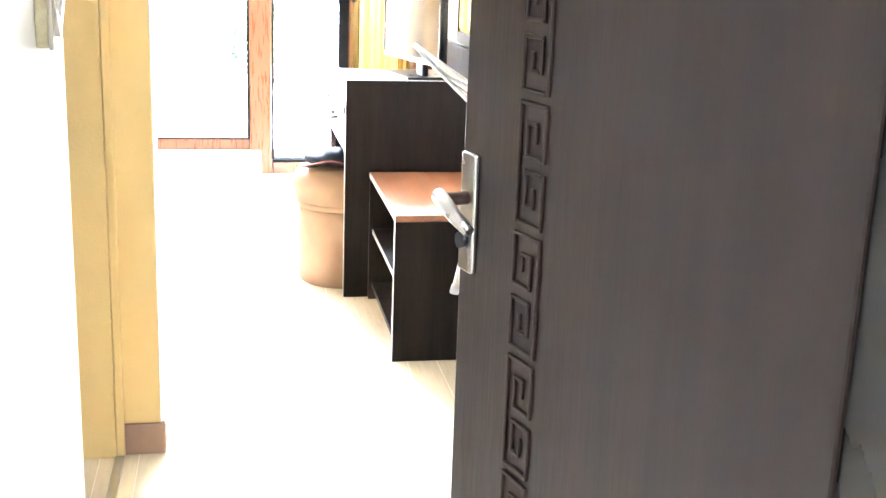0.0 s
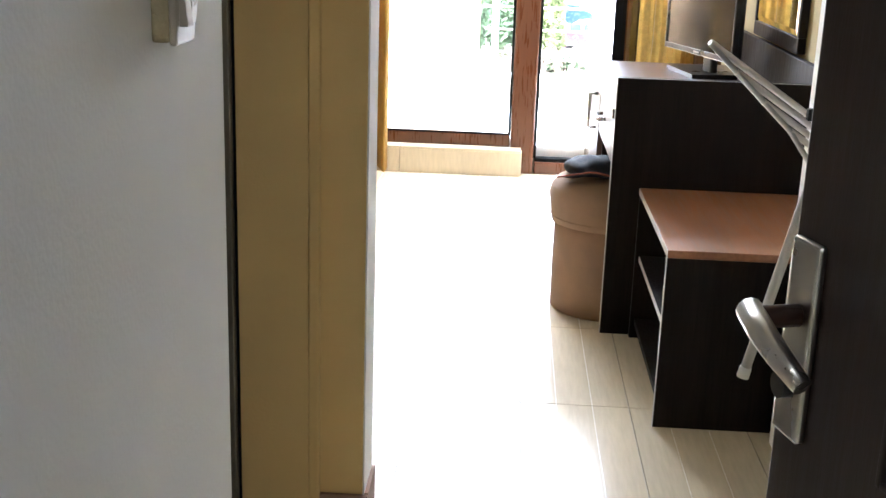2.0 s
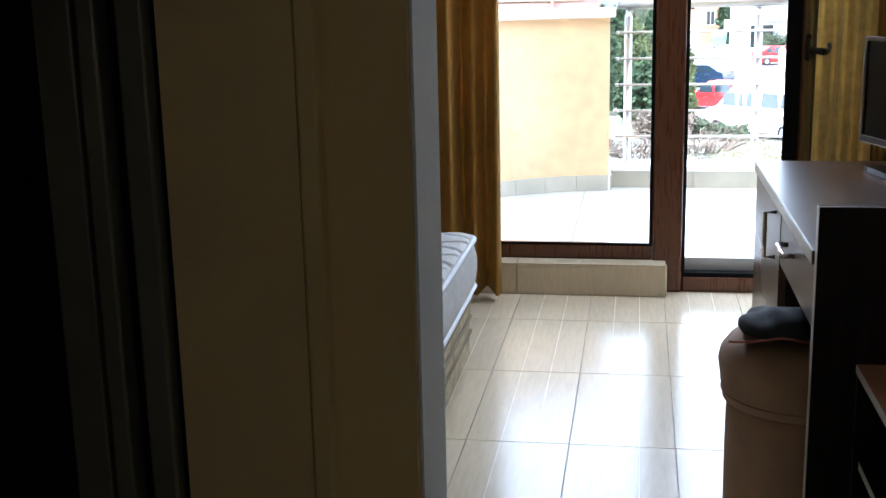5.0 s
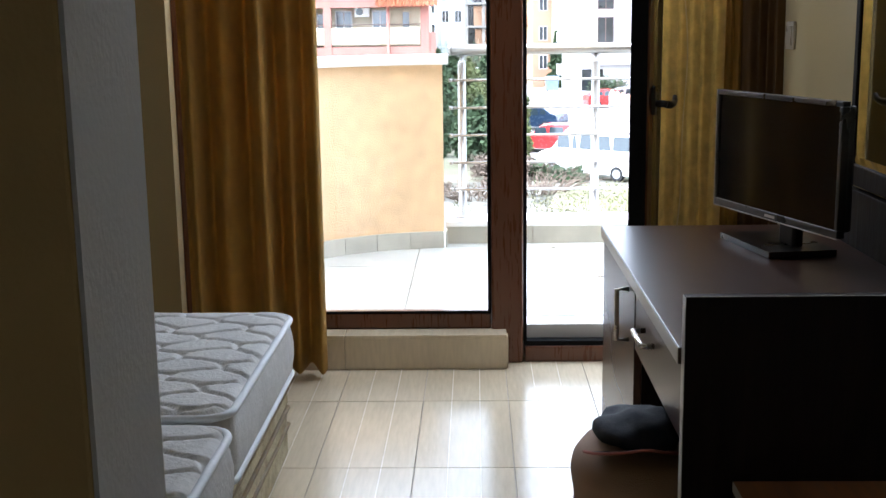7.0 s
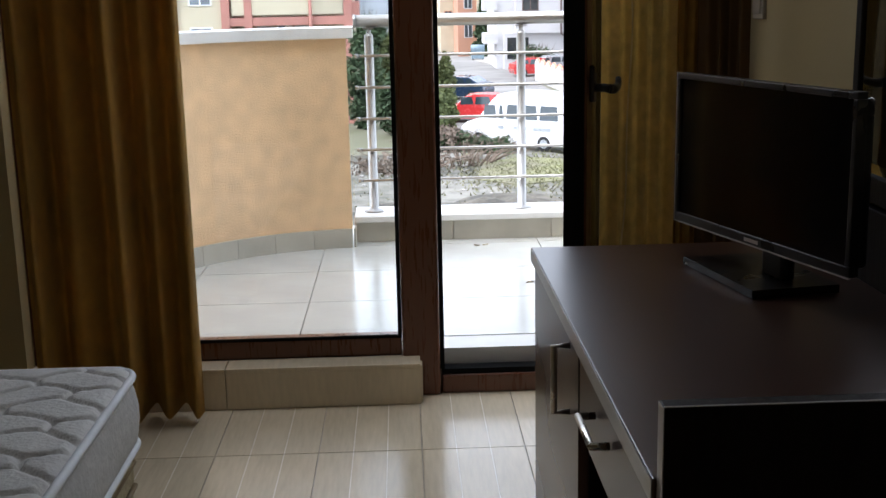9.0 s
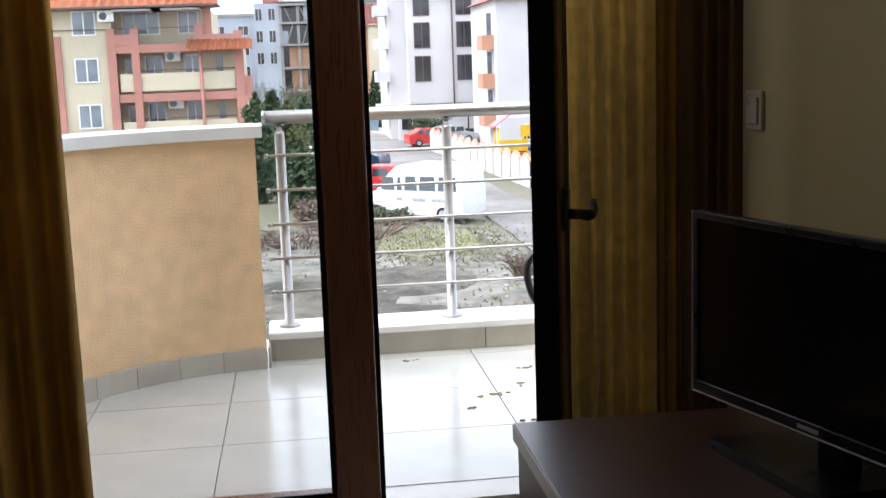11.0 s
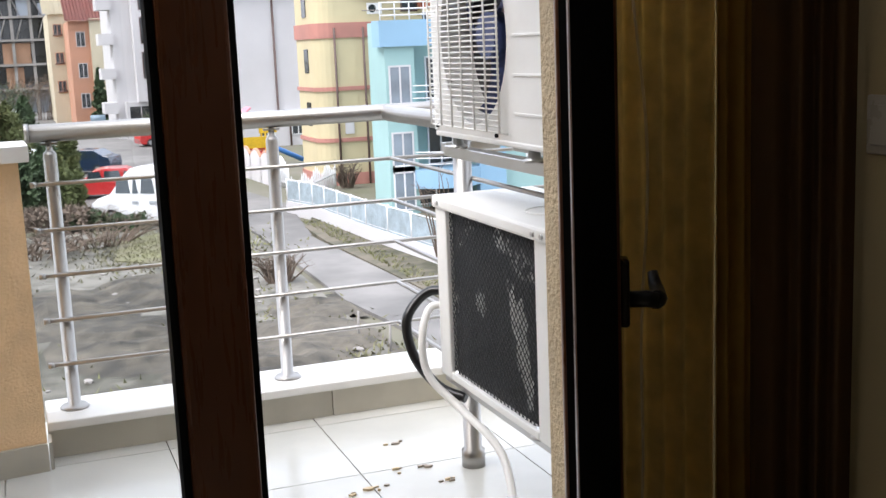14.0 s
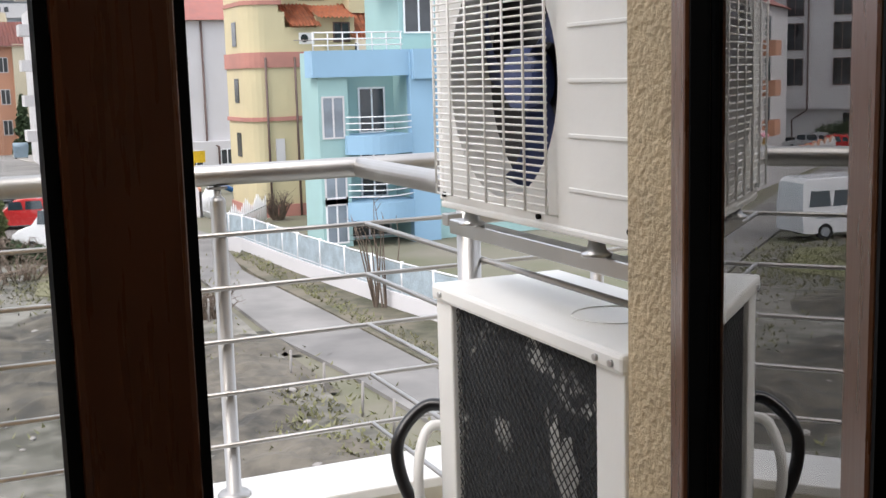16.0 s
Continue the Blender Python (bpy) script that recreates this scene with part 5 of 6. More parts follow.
def construction_building():
    y = 170.0
    t = thing("unfinished_building", (4, y + 6, GZ), "grey apartment block with an unfinished open front", "building", "apartment houses")
    for b in ((-4.6, y + 3, GZ, 14, y + 14, 10.2), (-4.6, y, GZ, -1.2, y + 3, 10.0), (-3.0, y + 3, 10.2, 15, y + 14, 12.6), (8.5, y + 2.5, 12.6, 14.5, y + 12, 15.0)):
        part("wall", B(b), M_F_GREY, t)
    part("upper_wall", B((-2.4, y + 2.2, 10.3, 14.0, y + 3, 12.2)), M_F_WHITE, t)
    part("mansard", B((-3.4, y + 1.5, 10.2, -1.2, y + 3, 13.0)), M_ROOF_DARK, t)
    part("parapet", B((-3.0, y + 2, 12.6, 14.5, y + 2.8, 13.4)), M_F_WHITE, t)
    for z in (-2, 1.2, 4.4, 7.4, 9.9):
        part("floor_slab", B((-1.2, y - 0.6, z - 0.3, 8.6, y + 3, z)), M_CONC, t)
    for x in (-1.2, 1.2, 3.6, 6.0, 8.4):
        part("column", B((x, y - 0.3, GZ, x + 0.4, y + 0.2, 9.9)), M_CONC, t)
    part("dark_recess", B((-1.0, y + 2.4, -1.5, 8.4, y + 2.98, 9.6)), M_PANE_DARK, t, "unlit open rooms")
    for b in ((0.0, y + 0.2, 1.2, 3.5, y + 0.5, 3.9), (0.2, y + 0.2, -2.0, 2.4, y + 0.5, 0.7), (6.4, y + 0.2, 1.2, 7.5, y + 0.5, 4.1)):
        part("brick_infill", B(b), M_BRICKY, t)
    for b in ((2.2, y + 0.1, 7.4, 3.6, y + 0.4, 9.6), (4.9, y + 0.1, 7.4, 6.0, y + 0.4, 9.0), (6.2, y + 0.1, 4.4, 7.4, y + 0.4, 6.6), (-0.8, y + 0.1, 4.4, 0.0, y + 0.4, 6.2)):
        part("wall_piece", B(b), M_F_GREY, t)
    for i, x in enumerate((-0.2, 1.9, 4.6, 7.2)):
        part("prop", tube(bmesh.new(), [(x, y - 0.2, 4.4), (x + 0.9, y - 0.2, 7.2)], 0.1, 6), M_CONC, t)
        part("prop", tube(bmesh.new(), [(x + 0.6, y - 0.1, 7.4), (x - 0.3, y - 0.1, 9.7)], 0.09, 6), M_CONC, t)
    for x in (-4.0, -2.2):
        for z in (8.5, 5.5, 2.5):
            win(t, x, z, 1.0, 1.7, y, M_F_WHITE, M_PANE_DARK)
    for x in (0.2, 1.1, 3.6, 4.8, 6.2, 9.0, 10.0, 11.0):
        win(t, x, 11.4, 0.7, 0.8, y + 2.2, M_F_WHITE, M_PANE_DARK, bars=0)


def pink_row():
    t = thing("terraced_house", (5.8, 140, GZ), "tan terraced house with a sloping gable", "building", "apartment houses")
    y = 138
    bm = prism(bmesh.new(), [(4.8, y), (8.2, y), (8.2, y + 14), (4.8, y + 14)], GZ, 6.4)
    part("wall", bm, M_F_CREAM, t)
    tiled_slope("roof", t, 4.3, 9.0, y - 0.4, 6.3, y + 6, 9.4, M_F_CREAM, 6)
    for z in (4.6, 1.6, -1.4):
        win(t, 5.7, z, 0.9, 1.3, y, M_F_PINK, M_PANE_DARK)
        part("balcony", tube(bmesh.new(), [(5.2, y - 0.5, z - 0.5), (6.2, y - 0.5, z - 0.5)], 0.12, 6), M_PIPE, t)
    t = thing("terraced_house", (7.6, 130, GZ), "salmon red terraced house with a dark roof", "building", "apartment houses")
    y = 128
    for b in ((6.3, y, GZ, 8.3, y + 10, 5.2),):
        part("wall", B(b), M_F_PINK, t)
    part("side_wall", B((8.3, y - 0.6, GZ, 9.6, y + 10, 5.4)), M_F_CREAM, t)
    tiled_slope("roof", t, 6.0, 9.9, y - 0.8, 5.2, y + 5, 7.8, M_ROOF_DARK, 12)
    for z in (3.4, 0.3, -2.7):
        win(t, 7.4, z, 0.9, 1.5, y, M_F_WHITE, M_PANE_DARK)


def white_block():
    y = 105.0
    t = thing("apartment_building", (12, y + 6, GZ), "plain white apartment house with dark framed windows", "building", "apartment houses")
    for b in ((10.2, y, -2.3, 17.4, y + 12, 7.0), (9.2, y + 0.5, GZ, 17.4, y + 12, -2.3), (8.6, y + 1.5, GZ, 10.2, y + 12, 7.6)):
        part("wall", B(b), M_F_WHITE, t)
    for i in range(5):
        part("balcony", B((7.5, y + 1.2, -2.3 + 2.85 * i - 0.9, 8.7, y + 4, -2.3 + 2.85 * i)), M_F_WHITE, t)
    tiled_slope("roof", t, 10.0, 14.8, y - 0.4, 7.0, y + 6, 9.6, M_ROOF, 14)
    tiled_slope("roof", t, 14.8, 18.0, y - 0.4, 7.0, y + 6, 9.0, M_ROOF_DARK, 9)
    for cx in (11.45, 15.15):
        part("gable", prism(bmesh.new(), [(cx - 1.1, y - 0.05), (cx + 1.1, y - 0.05), (cx + 1.1, y + 1), (cx - 1.1, y + 1)], 6.6, 7.9), M_F_WHITE, t)
        tiled_slope("gable_roof", t, cx - 1.35, cx + 1.35, y - 0.3, 7.9, y + 1.4, 8.5, M_ROOF, 6)
        for z in (6.3, 3.55, 0.7):
            win(t, cx, z, 1.4, 2.2, y, M_PIPE, M_PANE_DARK)
    win(t, 10.4, -3.6, 2.0, 2.0, y + 0.5, M_F_WHITE, M_PANE_DARK, bars=1)
    for x in (14.0, 15.6):
        win(t, x, -4.9, 1.2, 0.6, y + 0.5, M_CONC, M_PANE_DARK, bars=0)
    part("drainpipe", tube(bmesh.new(), [(14.1, y - 0.1, 7.0), (14.1, y - 0.1, -2.4), (15.3, y - 0.1, -3.2), (15.3, y + 0.4, GZ)], 0.07, 8), M_PIPE, t)


def white_house():
    y = 90.0
    t = thing("house", (18, y + 5, GZ), "white rendered house with a maroon hipped roof", "building", "apartment houses")
    for b in ((15.3, y, -3.0, 21.6, y + 12, 5.65), (15.3, y - 0.6, GZ, 21.6, y + 12, -3.0)):
        part("wall", B(b), M_F_WHITE, t)
    bm = bmesh.new()
    lo = [bm.verts.new(p) for p in ((14.9, y - 0.5, 5.65), (24, y - 0.5, 5.65), (24, y + 12, 5.65), (14.9, y + 12, 5.65))]
    hi = [bm.verts.new(p) for p in ((20.5, y + 5, 8.6), (24, y + 5, 8.8))]
    bm.faces.new((lo[0], lo[1], hi[1], hi[0]))
    bm.faces.new((lo[1], lo[2], hi[1]))
    bm.faces.new((lo[2], lo[3], hi[0], hi[1]))
    bm.faces.new((lo[3], lo[0], hi[0]))
    bm.faces.new(lo[::-1])
    part("roof", bm, M_ROOF_DARK, t)
    part("drainpipe", tube(bmesh.new(), [(18.6, y - 0.1, 5.6), (18.6, y - 0.1, -3.0), (19.3, y - 0.7, -3.4), (19.3, y - 0.7, GZ)], 0.08, 8), M_PIPE, t)
    for i in range(3):
        z = 3.4 - 2.85 * i
        part("balcony", B((14.4, y + 1.0, z - 1.4, 15.3, y + 3.5, z - 0.3)), M_F_PINK if i else M_F_PINK, t, "pink balcony")
        win(t, 15.0, z + 0.5, 0.5, 1.8, y + 1.4, bars=0)
    for x, w in ((17.6, 1.1), (19.9, 1.0)):
        win(t, x, -4.15, w, 1.15, y - 0.6, M_PVC, M_PANE_DARK)


def yellow_house():
    y = 62.0
    t = thing("apartment_building", (16, y + 5, GZ), "pale yellow apartment house with red bands and orange roofs", "building", "apartment houses")

    def rounded(x0, x1, ya, yb, z0, z1, r):
        pts = [(x1, yb), (x0, yb)]
        pts = [(x0 + r - r * math.cos(radians(a)), ya + r - r * math.sin(radians(a))) for a in range(0, 91, 15)] + [(x1, ya), (x1, yb), (x0, yb)]
        return prism(bmesh.new(), pts, z0, z1)
    part("wall", rounded(14.55, 16.6, y, y + 4, GZ, 4.6, 1.0), M_F_YELLOW, t)
    part("wall", B((16.6, y + 0.02, GZ, 18.6, y + 4, 3.85)), M_F_YELLOW, t)
    part("upper_wall", rounded(14.55, 16.3, y + 0.02, y + 4, 4.6, 7.1, 1.0), M_F_YELLOW, t)
    part("upper_wall", B((16.3, y + 2.2, 3.85, 24, y + 4.5, 7.0)), M_F_YELLOW, t)
    for z0, z1 in ((1.9, 2.65), (-0.72, -0.52), (-3.3, -3.1)):
        part("band", rounded(14.47, 18.66, y - 0.08, y + 4.1, z0, z1, 1.05), M_F_RED, t)
    part("band", rounded(14.5, 16.45, y - 0.05, y + 4.05, 4.95, 5.15, 1.02), M_F_RED, t)
    part("plinth", rounded(14.48, 18.66, y - 0.07, y + 4.1, GZ, -4.9, 1.05), M_F_RED, t)
    for x in (15.5, 17.0):
        part("drainpipe", tube(bmesh.new(), [(x, y - 0.12, 2.4), (x, y - 0.12, GZ)], 0.06, 8), M_PIPE, t)
    tiled_slope("roof", t, 16.8, 18.4, y - 0.3, 3.9, y + 2, 5.1, M_ROOF, 8)
    tiled_slope("roof", t, 18.2, 20.2, y - 0.5, 4.3, y + 1.8, 5.0, M_ROOF, 9)
    for k in range(3):
        xa = 20.3 + 2.1 * k
        part("collector_stay", tube(bmesh.new(), [(xa, y + 4, 8.4), (xa + 0.75, y + 4, 7.2)], 0.1, 6), M_CONC, t)
    tiled_slope("roof", t, 20.0, 23.0, y - 0.3, 3.2, y + 2, 5.1, M_ROOF, 12)
    tiled_slope("roof", t, 16.3, 17.7, y + 1.0, 5.9, y + 2.19, 7.05, M_ROOF, 7)
    tiled_slope("roof", t, 17.4, 20.4, y + 1.7, 6.9, y + 4, 7.3, M_ROOF, 12)
    part("gable", B((20.4, y + 1.2, 4.6, 23.4, y + 3, 7.1)), M_F_YELLOW, t)
    tiled_slope("gable_roof", t, 20.1, 23.8, y + 0.9, 6.9, y + 3, 7.8, M_PIPE, 10)
    part("dormer_wall", B((18.3, y + 0.2, 2.65, 20.3, y + 2, 4.4)), M_F_YELLOW, t)
    win(t, 19.6, 3.6, 0.9, 1.0, y + 0.2, M_PIPE, M_PANE_DARK)
    win(t, 18.7, 6.0, 1.4, 1.4, y + 2.2, M_PIPE, M_PANE, bars=2)
    part("balcony_rail", tube(bmesh.new(), [(16.6, y + 0.4, 5.7), (23, y + 0.4, 5.7)], 0.03, 6), M_CONC, t)
    part("balcony_rail", tube(bmesh.new(), [(17.0, y - 0.1, 3.2), (20, y - 0.1, 3.2)], 0.025, 6), M_CONC, t)
    ac_box(t, 17.7, 3.3, y + 0.35)
    part("shutter", B((15.85, y - 0.1, -2.9, 16.3, y - 0.02, -1.6)), M_F_WHITE, t, "white notice board")
    for x in (14.53,):
        for z in (3.6, 0.8, -1.9):
            part("side_window", B((x - 0.02, y + 1.6, z - 0.6, x + 0.05, y + 2.4, z + 0.6)), M_PANE_DARK, t)
    for z in (0.9, -1.8):
        part("side_window", B((18.45, y - 0.03, z - 0.9, 18.64, y + 0.1, z + 0.9)), M_PIPE, t)


def blue_house():
    y = 50.0
    t = thing("apartment_building", (18, y + 5, GZ), "sky blue and sea green apartment house with curved balconies", "building", "apartment houses")
    for b in ((14.35, y + 0.2, GZ, 15.6, y + 2.4, 2.35), (15.6, y + 1.8, GZ, 18.2, y + 2.4, 2.35), (18.2, y + 0.2, GZ, 30, y + 6, 2.35), (18.6, y + 1.9, 2.35, 30, y + 6, 5.4)):
        part("wall", B(b), M_F_GREEN, t)
    for b in ((14.1, y, 1.35, 18.3, y + 1.0, 2.4), (18.3, y - 0.3, 1.2, 26, y + 1.0, 2.4)):
        part("cornice", B(b), M_F_BLUE, t)
    part("pillar", B((18.2, y - 0.1, GZ, 19.4, y + 0.3, 2.3)), M_F_BLUE, t)
    part("upper_cornice", B((17.6, y + 1.6, 5.3, 26, y + 4, 6.0)), M_F_BLUE, t)
    for k, z in enumerate((-1.25, -3.95)):
        out = [(15.4, y + 1.8)] + [(15.4 + 2.85 * i / 10, y - 0.1 - 0.75 * math.sin(math.pi * i / 10)) for i in range(11)] + [(18.25, y + 1.8)]
        bm = prism(bmesh.new(), out, z - 0.5, z + 0.25)
        part("balcony", bm, M_F_BLUE, t, "curved blue balcony")
        rb = bmesh.new()
        for zz in (0.5, 0.75, 1.0):
            tube(rb, [(p[0], p[1] + 0.05, z + zz) for p in out[1:-1]], 0.025, 6)
        part("balcony_rail", rb, M_PVC, t)
        win(t, 17.2, z + 1.2, 1.2, 1.9, y + 1.8, M_PVC, M_PANE_DARK)
        win(t, 14.95, z + 1.0, 0.95, 1.7, y + 0.2, M_F_WHITE, M_PANE, bars=1)
        win(t, 21.2, z + 1.2, 1.5, 1.6, y + 0.2, M_PVC, M_PANE_DARK)
    win(t, 16.9, -4.6, 2.0, 1.6, y + 1.8, M_PVC, M_PANE_DARK)
    win(t, 14.95, -4.4, 0.95, 1.9, y + 0.2, M_PVC, M_PANE, bars=1)
    rb = bmesh.new()
    for zz in (2.6, 2.85, 3.1):
        tube(rb, [(14.2, y + 0.1, zz), (18.0, y + 0.1, zz)], 0.03, 6)
    for i in range(7):
        tube(rb, [(14.2 + 0.62 * i, y + 0.1, 2.4), (14.2 + 0.62 * i, y + 0.1, 3.1)], 0.025, 6)
    part("terrace_rail", rb, M_PVC, t)
    win(t, 19.5, 4.0, 1.4, 1.8, y + 1.9, M_PVC, M_PANE_DARK)
    for i in range(4):
        x = 19.5 + 2.4 * i
        part("solar_panel", prism(bmesh.new(), [(x, y + 5), (x + 2, y + 5), (x + 2, y + 5.1), (x, y + 5.1)], 5.6, 6.9), M_PANE_DARK, t)


def far_blocks():
    for x0, x1, y, z1, m, lab in ((20, 28, 210, 16.5, M_F_WHITE, "distant white block"), (30, 60, 120, 9, M_F_CREAM, "distant cream block"), (-60, -16, 150, 9, M_F_CREAM, "distant cream block"), (-11.5, -4.75, 176, 8.6, M_F_GREY, "distant grey block"), (-90, -32, 90, 8, M_F_WHITE, "distant white block"), (34, 70, 60, 9, M_F_WHITE, "distant white block")):
        t = thing("far_building", ((x0 + x1) / 2, y, GZ), lab + " of flats on the skyline", "building", "far blocks")
        part("wall", B((x0, y, GZ, x1, y + 14, z1)), m, t)
        n = max(2, int((x1 - x0) / 4))
        for i in range(n):
            for z in range(3):
                win(t, x0 + (i + 0.5) * (x1 - x0) / n, z1 - 2.0 - 2.9 * z, 1.5, 1.4, y, M_PVC, M_PANE_DARK)
        part("parapet", B((x0 - 0.2, y - 0.2, z1, x1 + 0.2, y + 14.2, z1 + 0.4)), M_CONC, t)


def vehicle(name, label, x, y, turn, length, width, profile, roofline, paint, wheels, r=0.32, cat="car"):
    """A car from a side outline; roofline is the glazed band (x0, x1, z0, z1)."""
    t = thing(name, (x, y, GZ + 0.11), label, cat, "parked vehicles", turn)
    base = t.matrix_world
    bm = bmesh.new()
    w = width / 2

    def outline(inset, tuck):
        return [Vector((px, inset, pz)) for px, pz in profile]
    rows = []
    for yy, k in ((-w, 0.0), (-w * 0.97, 1.0), (w * 0.97, 1.0), (w, 0.0)):
        row = []
        for px, pz in profile:
            zz = pz if k else pz - 0.03
            lean = max(0.0, (pz - 0.9)) * 0.1
            y2 = yy * (1 - lean / w)
            row.append(bm.verts.new((px * (1 if k else 0.992), y2, zz)))
        rows.append(row)
    n = len(profile)
    for a, b in zip(rows, rows[1:]):
        for i in range(n):
            bm.faces.new((a[i], a[(i + 1) % n], b[(i + 1) % n], b[i]))
    bm.faces.new(rows[0][::-1])
    bm.faces.new(rows[-1])
    bmesh.ops.recalc_face_normals(bm, faces=bm.faces)
    bmesh.ops.transform(bm, matrix=base, verts=bm.verts)
    part("body", bm, paint, t)
    for x0, x1, z0, z1 in roofline:
        for sgn in (-1, 1):
            lean = (z0 - 0.9) * 0.1
            lean1 = (z1 - 0.9) * 0.1
            g = bmesh.new()
            vs = []
            for dy in (0.004, -0.02):
                vs.append([g.verts.new(p) for p in ((x0, sgn * (w - lean + dy), z0), (x1, sgn * (w - lean + dy), z0), (x1 - 0.04, sgn * (w - lean1 + dy), z1), (x0 + 0.1, sgn * (w - lean1 + dy), z1))])
            g.faces.new(vs[0])
            g.faces.new(vs[1][::-1])
            for i in range(4):
                g.faces.new((vs[0][i], vs[0][(i + 1) % 4], vs[1][(i + 1) % 4], vs[1][i]))
            bmesh.ops.recalc_face_normals(g, faces=g.faces)
            bmesh.ops.transform(g, matrix=base, verts=g.verts)
            part("side_window", g, M_CARGLASS, t)
    for px in wheels:
        for sgn in (-1, 1):
            g = tube(bmesh.new(), [(px, sgn * (w - 0.2), r), (px, sgn * (w + 0.01), r)], r, 18)
            bmesh.ops.transform(g, matrix=base, verts=g.verts)
            wh = part("wheel", g, M_TYRE, t)
            g = tube(bmesh.new(), [(px, sgn * (w + 0.008), r), (px, sgn * (w + 0.02), r)], r * 0.6, 14)
            bmesh.ops.transform(g, matrix=base, verts=g.verts)
            part("rim", g, M_CARSILVER, wh)
    return t


VAN = [(-2.65, 0.3), (2.5, 0.3), (2.62, 0.5), (2.62, 0.85), (2.35, 1.05), (1.75, 1.25), (1.05, 2.05), (0.75, 2.3), (0.2, 2.42), (-2.4, 2.38), (-2.62, 2.2), (-2.68, 1.2)]
CAR = [(-2.0, 0.25), (1.95, 0.25), (2.05, 0.45), (2.0, 0.75), (1.1, 0.92), (0.55, 1.38), (0.1, 1.46), (-1.0, 1.44), (-1.6, 1.1), (-2.0, 1.0), (-2.08, 0.6)]
van = vehicle("minibus", "white minibus parked at the edge of the lot", 5.45, 53.8, 140, 5.3, 2.0, VAN, [(0.75, 1.45, 1.3, 1.85), (-0.4, 0.25, 1.3, 1.9), (-1.35, -0.5, 1.3, 1.9), (-2.4, -1.45, 1.3, 1.9), (0.38, 0.65, 1.3, 1.85)], M_CARWHITE, (1.7, -1.7), cat="van")
for dx, w in ((-1.6, 0.9), (-0.5, 0.7), (0.5, 0.3)):
    for s in (-1, 1):
        bm = B((dx - w / 2, s * 1.004, 0.86, dx + w / 2, s * 1.012, 1.0))
        bmesh.ops.transform(bm, matrix=van.matrix_world, verts=bm.verts)
        part("lettering_bar", bm, M_CARSILVER, van)
for name, lab, x, y, turn, paint in (("car", "red hatchback parked behind the minibus", 4.2, 64.5, 170, M_CARRED), ("car", "dark blue car parked by the street", 3.9, 78, 150, M_CARBLUE), ("car", "red car parked beside the fence", 11.0, 97, 10, M_CARRED), ("car", "silver car parked beside a red one", 13.0, 99.5, 10, M_CARSILVER), ("car", "white car parked behind the conifers", 1.0, 82, 120, M_CARWHITE), ("car", "blue car standing on the far street", 8.5, 150, 30, M_CARBLUE), ("car", "silver car under the house overhang", 10.0, 138, 20, M_CARSILVER), ("car", "white car by the far hedge", 0.3, 150, 80, M_CARWHITE)):
    vehicle(name, lab, x, y, turn, 4.1, 1.7, CAR, [(0.15, 0.85, 0.95, 1.33), (-0.75, 0.08, 0.95, 1.34), (-1.3, -0.85, 1.0, 1.3)], paint, (1.25, -1.25), 0.3)


def bins(x, y):
    t = thing("waste_bin", (x, y, GZ + 0.12), "blue-grey wheeled waste container by the street", "bin", "waste bins")
    z = GZ + 0.12
    part("body", prism(bmesh.new(), [(x - 0.6, y - 0.45), (x + 0.6, y - 0.45), (x + 0.65, y + 0.45), (x - 0.65, y + 0.45)], z + 0.12, z + 1.1), M_BIN, t)
    lb = bmesh.new()
    tube(lb, [(x - 0.68, y, z + 1.08), (x + 0.68, y, z + 1.08)], 0.42, 14)
    part("lid", lb, M_BIN, t)
    for dx in (-0.5, 0.5):
        part("wheel", tube(bmesh.new(), [(x + dx - 0.05, y - 0.3, z + 0.1), (x + dx + 0.05, y - 0.3, z + 0.1)], 0.1, 10), M_TYRE, t)


bins(7.9, 121)
bins(9.4, 118.5)


def leaf_cloud(bm, centers, size, rng, n):
    for _ in range(n):
        c, r = rng.choice(centers)
        d = Vector((rng.gauss(0, 1), rng.gauss(0, 1), rng.gauss(0, 1))).normalized() * (r * rng.random() ** 0.4)
        p = c + d
        a = Vector((rng.gauss(0, 1), rng.gauss(0, 1), rng.gauss(0, 1))).normalized()
        b = a.orthogonal().normalized()
        s = size * (0.6 + 0.8 * rng.random())
        vs = [bm.verts.new(p + a * s), bm.verts.new(p + b * s * 0.5), bm.verts.new(p - a * s), bm.verts.new(p - b * s * 0.5)]
        bm.faces.new(vs)


def conifer(x, y, h, r, label, material, seed, slim=True):
    rng = random.Random(seed)
    t = thing("conifer", (x, y, GZ), label, "tree", "conifers")
    part("trunk", tube(bmesh.new(), [(x, y, GZ - 0.1), (x + 0.05, y, GZ + h * 0.5), (x, y, GZ + h * 0.92)], [0.13, 0.08, 0.02], 8), M_TWIG, t)
    cs = []
    for i in range(26):
        u = i / 25
        rr = r * (math.sin(math.pi * min(1, u * 0.9 + 0.12)) ** 0.7 if slim else (1 - u) ** 0.8 + 0.08)
        for k in range(4):
            a = rng.random() * 6.283
            q = rr * (0.25 + 0.55 * rng.random())
            cs.append((Vector((x + q * math.cos(a), y + q * math.sin(a), GZ + 0.25 + u * (h - 0.4))), rr * 0.42 + 0.06))
    bm = bmesh.new()
    leaf_cloud(bm, cs, 0.13 if slim else 0.2, rng, 3800)
    part("crown", bm, material, t)


